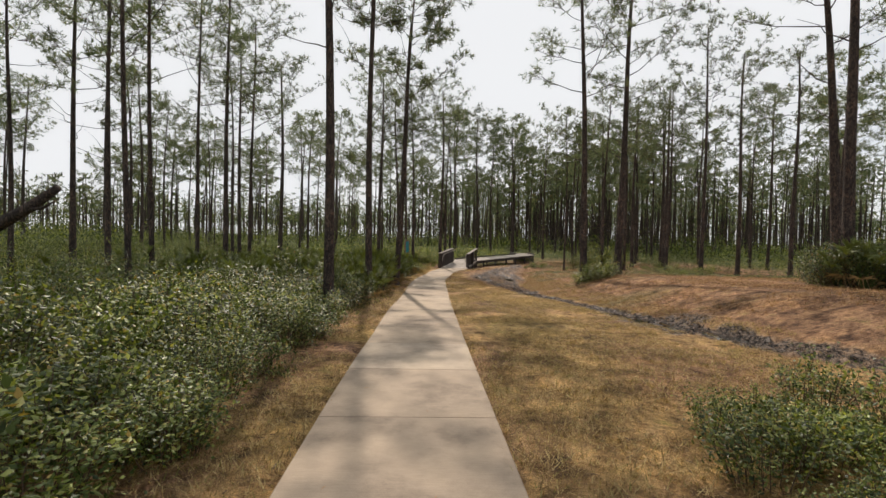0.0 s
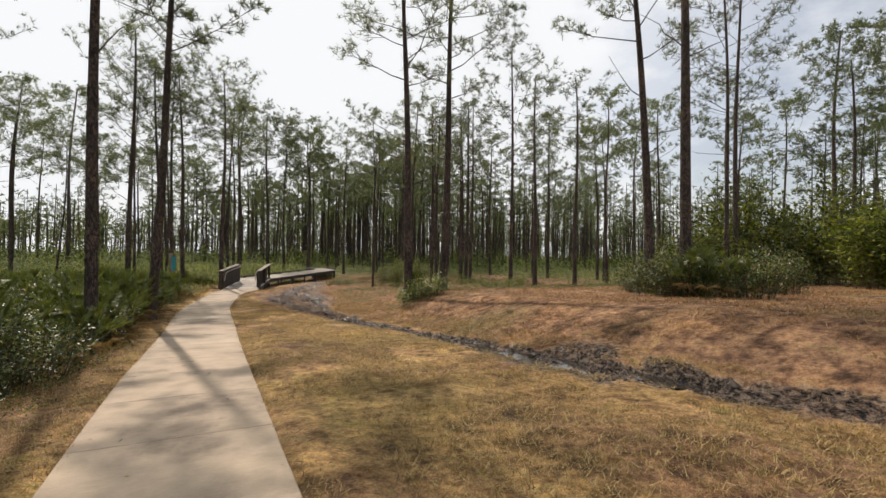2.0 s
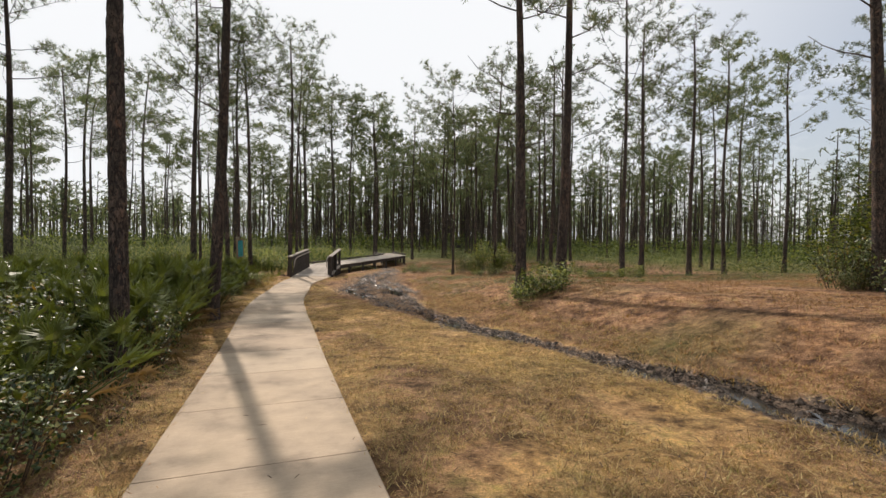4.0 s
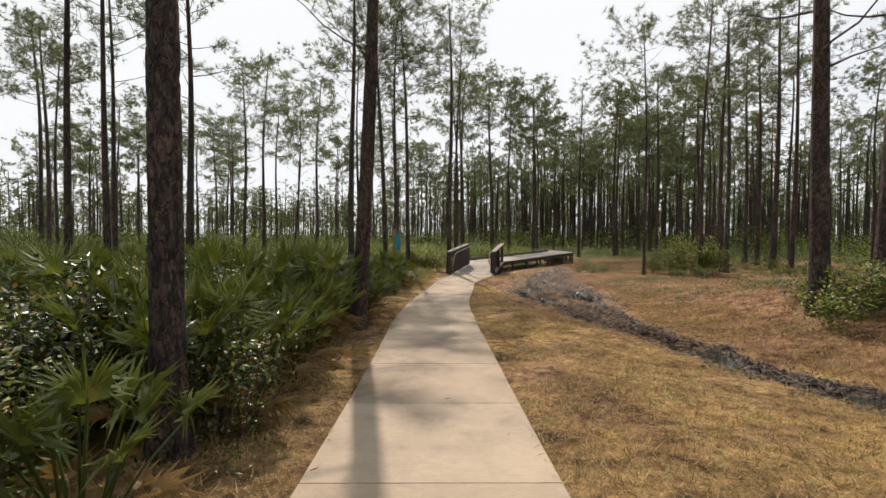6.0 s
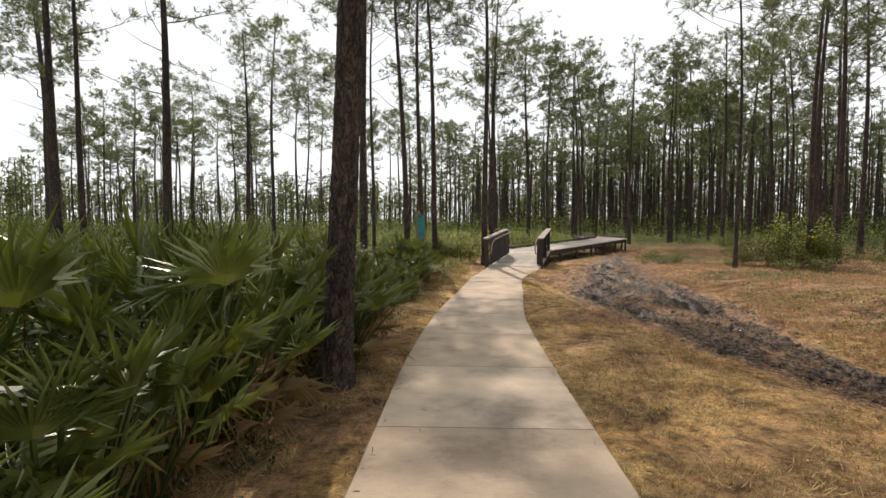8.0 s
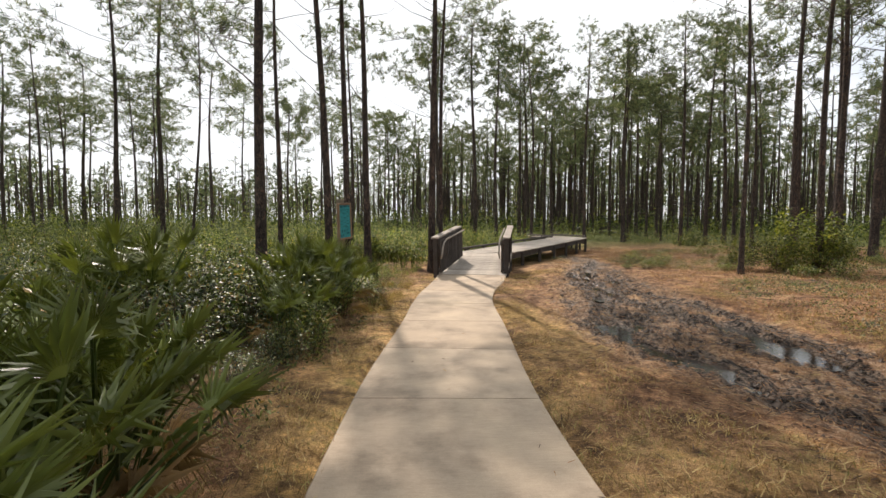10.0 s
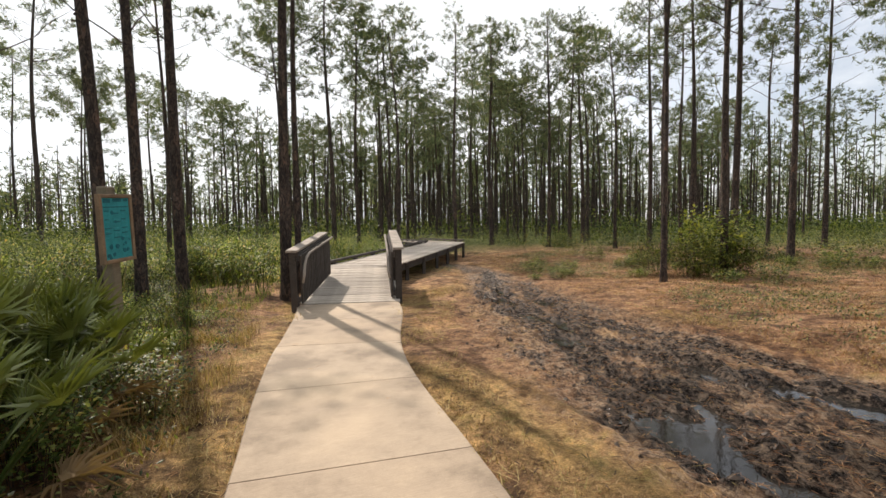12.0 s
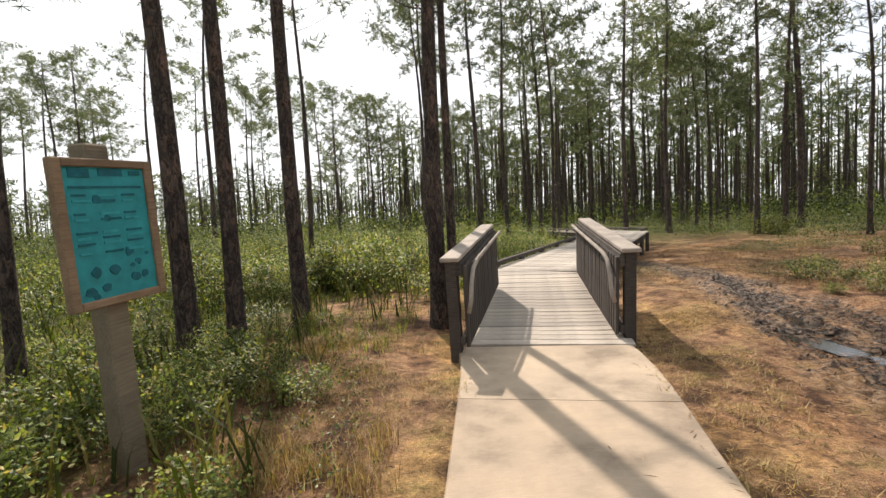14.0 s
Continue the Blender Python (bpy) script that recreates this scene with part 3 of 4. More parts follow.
# ---- the sign ----
def build_sign():
    c = Vector((-2.45, 29.72, 0.8))
    yaw = math.degrees(math.atan2(0.52, 0.2)) - 0
    root = thing("trail_sign", pose(-2.46, 29.74, base_z(-2.7, 29.7), 0, -2.6, yaw), "teal trail information sign in a brown frame on a post", "sign")
    z0 = c.z - base_z(-2.7, 29.7)
    w, h = 0.57, 0.8
    pb = Builder()
    pb.bevel_box((-0.07, -0.03, -0.4), (0.07, 0.1, z0 + h / 2 + 0.09), 0.012)
    part("post", pb.mesh("post", POSTWOOD), root, "square grey weathered post")
    tilt = pose(0, -0.055, z0, 0, -0.8, 0)
    for lo, hi in (((-w / 2, -h / 2), (-w / 2 + 0.05, h / 2)), ((w / 2 - 0.05, -h / 2), (w / 2, h / 2)), ((-w / 2 + 0.05, h / 2 - 0.045), (w / 2 - 0.05, h / 2)), ((-w / 2 + 0.05, -h / 2), (w / 2 - 0.05, -h / 2 + 0.045))):
        fb = Builder()
        fb.bevel_box((lo[0], -0.03, lo[1]), (hi[0], 0.025, hi[1]), 0.006)
        part("frame_bar", fb.mesh("frame_bar", FRAMEWOOD), root, m=tilt)
    nb = Builder()
    nb.box((-w / 2 + 0.045, -0.012, -h / 2 + 0.04), (w / 2 - 0.045, 0.012, h / 2 - 0.04))
    panel = part("panel", nb.mesh("panel", TEAL), root, "teal printed panel", tilt)
    rnd = random.Random(3)

    def mark(x0, z0, x1, z1, mat, name):
        ib = Builder()
        ib.box((x0, -0.0165, z0), (x1, -0.0125, z1))
        part(name, ib.mesh(name, mat), panel)

    mark(-0.2, 0.3, -0.09, 0.345, TEAL_DARK, "heading_bar")
    mark(-0.04, 0.31, 0.1, 0.35, TEAL_DARK, "heading_bar")
    mark(0.14, 0.315, 0.21, 0.34, TEAL_DARK, "heading_bar")
    mark(-0.21, 0.244, 0.21, 0.256, TEAL_DARK, "rule")
    for i, z in enumerate((0.2, 0.17, 0.1, 0.07, 0.0, -0.03, -0.06, -0.11)):
        for x in (-0.2, -0.06, 0.08):
            mark(x, z, x + rnd.uniform(0.06, 0.12), z + 0.012, TEAL_PALE if (i + int(x * 50)) % 2 else TEAL_DARK, "text_line")

    def blot(x, z, r):
        ib = Builder()
        n = 9
        ring = [(x + math.cos(2 * math.pi * i / n) * r * rnd.uniform(0.65, 1.1), -0.016, z + math.sin(2 * math.pi * i / n) * r * rnd.uniform(0.65, 1.1)) for i in range(n)]
        back = [(p[0], -0.0115, p[2]) for p in ring]
        ib.add(ring + back, [tuple(range(n))[::-1]] + [(i, (i + 1) % n, n + (i + 1) % n, n + i) for i in range(n)])
        part("picture", ib.mesh("picture", TEAL_DARK), panel)

    for x, z, r in ((-0.07, 0.18, 0.028), (-0.02, 0.08, 0.018), (0.08, -0.12, 0.03), (-0.13, -0.21, 0.032), (-0.02, -0.21, 0.034), (0.13, -0.18, 0.022), (0.09, -0.2, 0.016), (-0.17, -0.31, 0.034), (-0.08, -0.3, 0.03), (0.1, -0.27, 0.032), (0.16, -0.26, 0.024), (-0.14, -0.34, 0.02), (0.19, -0.14, 0.014)):
        blot(x, z, r)


build_sign()


# ---- puddles ----
def build_puddle(px, py, rx, ry):
    n = 36
    ring = []
    for i in range(n):
        u, w = math.cos(2 * math.pi * i / n), math.sin(2 * math.pi * i / n)
        k = 1.55 / puddle_reach(px + u * rx, py + w * ry, (px, py, rx, ry))
        ring.append((u * rx * k, w * ry * k, 0))
    b = Builder()
    b.add(ring + [(x, y, -0.02) for x, y, z in ring], [tuple(range(n)), tuple(range(2 * n - 1, n - 1, -1))] + [(i, n + i, n + (i + 1) % n, (i + 1) % n) for i in range(n)])
    ob = new("puddle", b.mesh("puddle", WATER))
    ob.matrix_basis = pose(px, py, base_z(px, py) - 0.078)
    tagged(ob, "shallow dark puddle of still water in the mud", "puddle", "puddles in the muddy ditch")


for row in PUDDLES:
    build_puddle(*row)


# ---- pines ----
def needle_tuft(b, rnd, c, axis_dir, r, count, width):
    for _ in range(count):
        d = Vector((rnd.gauss(0, 1), rnd.gauss(0, 1), rnd.gauss(0, 1))).normalized() + axis_dir * 0.75
        d.normalize()
        side = d.cross(Vector((rnd.gauss(0, 1), rnd.gauss(0, 1), rnd.gauss(0, 1)))).normalized() * width
        tip = c + d * r * rnd.uniform(0.65, 1.15)
        n = len(b.v)
        b.v += [tuple(c + side * 0.5), tuple(c - side * 0.5), tuple(tip - side * 0.3), tuple(tip + side * 0.3)]
        b.f.append((n, n + 1, n + 2, n + 3))


def trunk_line(rnd, height, lean, wobble):
    n = 14
    ph = rnd.uniform(0, 6)
    pts = []
    for i in range(n + 1):
        s = i / n
        z = height * s
        pts.append(Vector((lean[0] * z + wobble * math.sin(ph + s * 5) * s, lean[1] * z + wobble * math.cos(ph * 1.7 + s * 4) * s, z)))
    return pts


def at_height(pts, s):
    q = min(len(pts) - 1.001, max(0, s * (len(pts) - 1)))
    i = int(q)
    return pts[i].lerp(pts[i + 1], q - i)


def pine_meshes(seed, height=13.0, radius=0.13, crown=0.6, lean=(0, 0), wobble=0.15, limbs=17, spread=1.7, tufts=6, needles=26, size=0.3, width=0.018, sides=10, snags=3, dense=False, split=False, twigs=True, puff=1):
    """Trunk, limbs and crown of one pine, in its own space."""
    rnd = random.Random(seed)
    line = trunk_line(rnd, height, lean, wobble)
    tb = Builder()
    if dense:
        rings, around = 260, 56
        fine = 5.2
        verts, faces = [], []
        for k in range(rings + 1):
            z = fine * k / rings - 0.25
            p = at_height(line, max(0, z) / height)
            rr = radius * (1 - 0.55 * max(0, z) / height) * (1 + 0.45 * math.exp(-max(0, z) / 0.28))
            for s in range(around):
                q = 2 * math.pi * s / around
                u, w = math.cos(q), math.sin(q)
                wob = noise.noise((u * 2 + seed, w * 2, z * 2)) * 0.12
                d, _ = noise.voronoi((u * 1.55 + wob, w * 1.55 + wob, z * 3.4 + seed))
                gap = min(1.0, (d[1] - d[0]) / 0.22)
                step = 0.5 + 0.5 * noise.noise((round(d[0] * 3), u * 3, z * 6))
                r2 = rr + 0.017 * (gap ** 0.5 - 0.75) + 0.006 * step + 0.004 * noise.noise((u * 14, w * 14, z * 16))
                verts.append((p.x + u * r2, p.y + w * r2, z))
        for k in range(rings):
            for s in range(around):
                s2 = (s + 1) % around
                faces.append((k * around + s, k * around + s2, (k + 1) * around + s2, (k + 1) * around + s))
        tb.add(verts, faces)
        zs = [fine - 0.3 + (height - fine + 0.3) * i / 10 for i in range(11)]
        tb.tube([at_height(line, z / height) for z in zs], [radius * (1 - 0.55 * z / height) * (1 if z < height * 0.9 else 0.5) * 0.99 for z in zs], 16)
    else:
        zs = [-0.25, 0.0, 0.2, 0.5] + [height * i / 12 for i in range(1, 13)]
        tb.tube([at_height(line, max(0, z) / height) + Vector((0, 0, min(0, z))) for z in zs],
                [radius * (1 - 0.72 * max(0, z) / height) * (1 + 0.4 * math.exp(-max(0, z) / 0.25)) for z in zs], sides)
    lb, cb, single = Builder(), Builder(), []
    for k in range(limbs + snags):
        if split:
            lb = Builder()
            single.append(lb)
        snag = k >= limbs
        s = rnd.uniform(crown * 0.55, crown) if snag else crown + (1 - crown) * ((k + rnd.uniform(0, 0.9)) / limbs) ** 0.9 * 0.97
        o = at_height(line, s)
        az = k * 2.4 + rnd.uniform(-0.5, 0.5)
        taper = math.sin(math.pi * min(1, 0.25 + 0.75 * (s - crown) / (1 - crown))) if not snag else 0.4
        length = spread * (0.4 + 0.75 * taper) * rnd.uniform(0.6, 1.25)
        rise = rnd.uniform(0.0, 0.75) + 0.7 * max(0, (s - crown) / (1 - crown) - 0.5)
        d = Vector((math.cos(az), math.sin(az), rise)).normalized()
        pts = [o]
        for j in range(1, 5):
            q = j / 4
            pts.append(o + d * length * q + Vector((rnd.uniform(-1, 1) * 0.09, rnd.uniform(-1, 1) * 0.09, 0.22 * length * q * q - 0.1 * q)))
        r0 = max(0.01, radius * 0.25 * (1.15 - s) * (0.8 if snag else 1.15))
        lb.tube(pts, [r0 * (1 - 0.75 * j / 4) for j in range(5)], 5 if split else 3)
        if snag:
            continue
        for j in range(tufts):
            q = 0.45 + 0.55 * (j + rnd.random()) / tufts
            c0 = at_height(pts, q)
            out = Vector((rnd.gauss(0, 1), rnd.gauss(0, 1), rnd.uniform(-0.1, 0.9))).normalized()
            reach = rnd.uniform(0.15, 0.55) * min(1.0, length / 1.4) * (1.25 - 0.5 * q)
            c1 = c0 + (out + d * 0.6) * reach
            if twigs:
                lb.tube([c0, c1], [0.012, 0.006], 3, False)
            for _ in range(puff):
                c2 = c1 + Vector((rnd.gauss(0, 1), rnd.gauss(0, 1), rnd.gauss(0, 0.6))) * (0.15 if puff > 1 else 0)
                needle_tuft(cb, rnd, c2, (out * 0.3 + d * 0.4 + Vector((0, 0, 0.5))), size * rnd.uniform(0.75, 1.2), needles, width)
        needle_tuft(cb, rnd, pts[-1], d, size, needles, width)
    for j in range(5):
        needle_tuft(cb, rnd, at_height(line, 1 - 0.012 * j) + Vector((rnd.uniform(-0.2, 0.2), rnd.uniform(-0.2, 0.2), 0)), Vector((0, 0, 1)), size, needles, width)
    return tb.mesh("trunk", BARK, True), [q.mesh("limb", BARK, True) for q in single] if split else lb.mesh("branchwork", BARK, True), cb.mesh("crown", NEEDLE)


def pine_thing(meshes, m, label, group=""):
    root = thing("pine_tree", m, label, "tree", group)
    part("trunk", meshes[0], root)
    for me in meshes[1] if isinstance(meshes[1], list) else ():
        part("limb", me, root)
    if not isinstance(meshes[1], list):
        tagged(part("branchwork", meshes[1], root), kind="stuff")
    tagged(part("crown", meshes[2], root), kind="stuff")
    return root


def stand(x, y, rz=0.0, s=1.0):
    return pose(x, y, ground_z(x, y) - 0.02, 0, 0, rz) @ Matrix.Diagonal((s, s, s, 1))


# trees beside the walk: x, y, trunk radius, height, lean, start of crown, close bark
NEAR = [
    (-2.55, 9.75, 0.115, 12.5, (-0.01, 0.0), 0.66, False),
    (-2.43, 14.35, 0.105, 13.0, (-0.008, 0.01), 0.64, True),
    (-2.08, 19.27, 0.126, 12.0, (0.048, 0.0), 0.63, True),
    (-10.4, 29.3, 0.155, 12.5, (0.0, 0.0), 0.6, False),
    (-11.45, 36.7, 0.1, 10.5, (0.004, 0.0), 0.5, False),
    (-13.6, 29.8, 0.11, 12, (-0.02, 0.0), 0.62, False),
    (-4.26, 29.79, 0.13, 12.5, (0.004, 0.0), 0.62, False),
    (-4.25, 31.25, 0.07, 9.5, (0.0, 0.0), 0.66, False),
    (-3.17, 32.14, 0.115, 12.0, (-0.035, 0.0), 0.64, False),
    (-2.73, 32.31, 0.1, 11.5, (-0.005, 0.0), 0.66, False),
    (-2.27, 33.6, 0.115, 12.5, (-0.026, 0.0), 0.66, False),
    (-0.33, 33.4, 0.124, 12.5, (0.0, -0.01), 0.66, False),
    (0.0, 34.6, 0.085, 11.5, (0.01, 0.0), 0.6, False),
    (5.64, 19.0, 0.15, 13.0, (-0.028, 0.0), 0.55, False),
    (7.21, 19.56, 0.16, 13.5, (0.03, 0.0), 0.53, False),
    (12.1, 14.33, 0.15, 13.0, (-0.08, 0.0), 0.56, False),
    (9.82, 11.37, 0.14, 13.5, (-0.028, 0.0), 0.62, False),
    (17.7, 28.1, 0.14, 13.5, (0.0, 0.0), 0.55, False),
    (20.7, 27.8, 0.14, 13.5, (0.0, 0.0), 0.62, False),
    (8.08, 31.45, 0.07, 10.5, (0.0, 0.0), 0.62, False),
    (10.83, 31.98, 0.1, 12.0, (0.01, 0.0), 0.6, False),
    (13.0, 33.7, 0.12, 12.5, (0.0, 0.0), 0.6, False),
    (15.4, 38.2, 0.15, 13.5, (0.0, 0.0), 0.6, False),
    (17.1, 36.3, 0.16, 14.0, (0.012, 0.0), 0.6, False),
    (15.9, 33.4, 0.12, 13.0, (0.02, 0.0), 0.6, False),
    (18.2, 39.2, 0.13, 13.5, (0.0, 0.0), 0.6, False),
    (10.5, 49.5, 0.12, 13.5, (0.0, 0.0), 0.5, False),
    (16.0, 47.6, 0.13, 14.0, (0.0, 0.0), 0.55, False),
    (-8.6, 36.1, 0.06, 8.0, (0.06, 0.0), 0.7, False),
    (-7.6, 11.0, 0.075, 11.5, (-0.03, 0.0), 0.5, False),
    (-8.3, 13.0, 0.075, 11.5, (-0.02, 0.0), 0.5, False),
    (-11.7, 16.0, 0.1, 12.5, (0.0, 0.0), 0.55, False),
    (-15.3, 19.0, 0.13, 13.5, (0.0, 0.0), 0.55, False),
    (-10.2, 19.0, 0.09, 12.5, (0.0, 0.0), 0.55, False),
    (-9.7, 20.4, 0.12, 13.5, (0.0, 0.0), 0.55, False),
    (-9.4, 22.2, 0.09, 12.0, (0.01, 0.0), 0.55, False),
    (-12.0, 27.1, 0.12, 13.0, (-0.01, 0.0), 0.58, False),
    (-16.0, 17.0, 0.1, 12.0, (0.0, 0.0), 0.55, False),
    (20.7, 44.2, 0.15, 14.5, (0.0, 0.0), 0.55, False),
    (13.5, 24.5, 0.11, 13.0, (0.0, 0.0), 0.55, False),
    (16.3, 14.65, 0.09, 12.5, (-0.02, 0.0), 0.55, False),
    (20.5, 17.0, 0.13, 14.0, (0.0, 0.0), 0.5, False),
]
for i, (x, y, r, h, lean, crown, close) in enumerate(NEAR):
    meshes = pine_meshes(100 + i, h, r, crown, lean, 0.12, (22, 30, 22)[i] if i < 3 else 17, (2.5, 3.0, 2.6)[i] if i < 3 else 2.3, 12 if i < 3 else 14 if 5 < x < 13 and y < 20 else 9, 22 if i in (1, 2) else 15, 0.21, 0.018 if i < 3 else 0.016, 14, 4, close, True, puff=2)
    label = "tall pine with plated grey-brown bark and a sparse high crown" if r > 0.11 else "slender young pine with dark bark and sparse needle tufts"
    pine_thing(meshes, stand(x, y), label, "pines beside the path")


def dead_pine():
    root = thing("dead_pine", pose(-9.0, 6.3, ground_z(-9, 6.3)), "broken dead pine trunk leaning over the shrubs", "dead tree")
    b = Builder()
    b.tube([Vector((0, 0, -0.1)), Vector((1.4, -0.03, 0.72)), Vector((2.6, -0.06, 1.32)), Vector((3.3, -0.1, 1.72)), Vector((3.66, -0.1, 1.98))], [0.12, 0.1, 0.085, 0.07, 0.05], 10)
    part("trunk", b.mesh("trunk", BARK, True), root)
    s = Builder()
    s.tube([Vector((3.2, -0.1, 1.66)), Vector((3.55, -0.2, 1.7)), Vector((3.75, -0.2, 1.82))], [0.03, 0.02, 0.01], 6)
    part("limb", s.mesh("limb", BARK, True), root)


dead_pine()

# the wood beyond: repeats of a few pines
VARIANTS = []
for k in range(7):
    h = (12.5, 14.0, 13.0, 11.5, 14.5, 12.0, 9.5)[k]
    VARIANTS.append(pine_meshes(300 + k, h, (0.12, 0.15, 0.13, 0.1, 0.16, 0.11, 0.08)[k], (0.58, 0.62, 0.66, 0.55, 0.64, 0.7, 0.48)[k], (random.uniform(-0.02, 0.02), random.uniform(-0.02, 0.02)), 0.2, 19, 2.2, 9, 11, 0.21, 0.026, 7, 2, twigs=False, puff=3))
TREE_GAP = 1.6


def free_of(x, y, taken, gap):
    return all((x - a) ** 2 + (y - b) ** 2 > gap * gap for a, b in taken)


taken = [(r[0], r[1]) for r in NEAR]
rnd = random.Random(11)
originals = {}
planted = 0


def plant(x, y, k, s):
    global planted
    m = stand(x, y, rnd.uniform(0, 360), s)
    if k in originals:
        copy_thing(originals[k], m)
    else:
        originals[k] = pine_thing(VARIANTS[k], m, "tall pine of the wood with a bare trunk and irregular crown", "pines of the wood")
        originals[k].matrix_basis = m
    planted += 1


def wood_density(x, y):
    """How thickly pines stand at a place, 0 to 1."""
    if y < -30 or (-7 < x < 23 and y < 42) or math.hypot(x + 1, y - 12) < 16:
        return 0.0
    d = 0.25
    if x > -6 and y > 44:
        d = (0.5 if x < 1 else 1.0 if y < 75 else 0.6) if x < 0.45 * y else 0.22
    if x > 22 and y <= 44:
        d = 0.3
    if x < -6:
        d = 0.2 if y < 60 else 0.4
    if y < 0:
        d = 0.12
    return d


tries = 0
while planted < 215 and tries < 12000:
    tries += 1
    x, y = rnd.uniform(-60, 70), rnd.uniform(-22, 88)
    if rnd.random() > wood_density(x, y) * (1.0 if math.hypot(x, y - 15) < 80 else 0.7) or not free_of(x, y, taken, TREE_GAP):
        continue
    taken.append((x, y))
    plant(x, y, rnd.randrange(7), rnd.uniform(0.9, 1.2))


# the far wood, past counting
def puffs(c, rnd, top, depth, reach, clumps, needles, size, width):
    """A crown of rounded clumps, wide below its flat top."""
    for k in range(clumps):
        s = (k + rnd.random()) / clumps
        rr = reach * (0.35 + 0.65 * math.sin(math.pi * (0.22 + 0.72 * s)))
        q, o = k * 2.4 + rnd.uniform(-0.6, 0.6), rr * rnd.uniform(0.15, 1.0)
        p = top + Vector((math.cos(q) * o, math.sin(q) * o, -depth * s - 0.12 * o * rnd.random()))
        for _ in range(2):
            needle_tuft(c, rnd, p + Vector((rnd.gauss(0, 0.3), rnd.gauss(0, 0.3), rnd.gauss(0, 0.13))), Vector((0, 0, 0.5)), size, needles, width)


def far_wood():
    rnd = random.Random(21)
    b, c = Builder(), Builder()
    for k in range(1350):
        az = rnd.uniform(-75, 85) if rnd.random() < 0.6 else rnd.uniform(0, 50) if rnd.random() < 0.65 else rnd.uniform(85, 285)
        dist = 62 + 130 * rnd.random() ** 1.3
        if az < -8:
            dist += 25
        x, y = math.sin(radians(az)) * dist, 20 + math.cos(radians(az)) * dist
        h = rnd.uniform(10.5, 17) if az > -6 else rnd.uniform(7, 14)
        z = ground_z(x, y)
        top = Vector((x + rnd.uniform(-0.5, 0.5), y, z + h))
        b.tube([Vector((x, y, z - 0.3)), top], [rnd.uniform(0.1, 0.19), 0.05], 4, False)
        puffs(c, rnd, top, h * rnd.uniform(0.3, 0.45), rnd.uniform(1.4, 2.3), 13, 7, 0.55, 0.1)
    for k in range(1500):   # stems deep in the wood
        az, dist = radians(rnd.uniform(-85, 95)), rnd.uniform(90, 240)
        x, y = math.sin(az) * dist, 20 + math.cos(az) * dist
        z, h = ground_z(x, y), rnd.uniform(7, 13)
        top = Vector((x + rnd.uniform(-0.5, 0.5), y, z + h))
        b.tube([Vector((x, y, z - 0.3)), top], [rnd.uniform(0.12, 0.22), 0.07], 3, False)
        puffs(c, rnd, top, h * rnd.uniform(0.3, 0.5), rnd.uniform(1.2, 2.2), 8, 5, 0.75, 0.2)
    for name, bb, mat in (("far_trunks", b, BARK), ("far_crowns", c, NEEDLE)):
        tagged(new(name, bb.mesh(name, mat)), "distant pine wood closing the horizon", "trees", kind="stuff")


far_wood()


# ---- undergrowth ----
def leaf(b, p, d, up, length, width):
    side = d.cross(up).normalized() * width * 0.5
    mid = p + d * length * 0.5 - up * length * 0.06
    n = len(b.v)
    b.v += [tuple(p), tuple(mid + side), tuple(p + d * length), tuple(mid - side)]
    b.f.append((n, n + 1, n + 2, n + 3))


def shrub_meshes(seed, height, radius, stems, leaves, size, mat, lift=0.15):
    rnd = random.Random(seed)
    sb, lb = Builder(), Builder()
    twigs = []
    for k in range(stems):
        az, out = rnd.uniform(0, 6.28), radius * math.sqrt(rnd.random())
        foot = Vector((math.cos(az) * out * 0.55, math.sin(az) * out * 0.55, -0.05))
        dome = 0.55 + 0.45 * math.sqrt(max(0, 1 - (out / radius) ** 2))
        tip = Vector((math.cos(az) * out, math.sin(az) * out, height * dome * rnd.uniform(0.7, 1.08)))
        mid = foot.lerp(tip, 0.55) + Vector((rnd.uniform(-0.06, 0.06), rnd.uniform(-0.06, 0.06), 0.05))
        sb.tube([foot, mid, tip], [0.006, 0.004, 0.002], 3, False)
        twigs.append((foot, mid, tip))
    per = max(1, leaves // stems)
    for foot, mid, tip in twigs:
        for j in range(per):
            s = lift + (1 - lift) * ((j + rnd.random()) / per) ** 0.75
            p = foot.lerp(mid, s * 2) if s < 0.5 else mid.lerp(tip, s * 2 - 1)
            p = p + Vector((rnd.gauss(0, 1), rnd.gauss(0, 1), rnd.gauss(0, 0.7))) * min(0.16, 0.065 * (height / 0.7))
            d = Vector((rnd.gauss(0, 1), rnd.gauss(0, 1), rnd.uniform(-0.2, 1.2))).normalized()
            leaf(lb, p, d, Vector((rnd.gauss(0, 0.4), rnd.gauss(0, 0.4), 1)).normalized(), size * rnd.uniform(0.6, 1.25), size * 0.55)
    return sb.mesh("stem_work", STEM), lb.mesh("foliage", mat)


def shrub_thing(meshes, m, label, category, group):
    root = thing("shrub", m, label, category, group)
    tagged(part("stem_work", meshes[0], root), kind="stuff")
    tagged(part("foliage", meshes[1], root), kind="stuff")
    return root


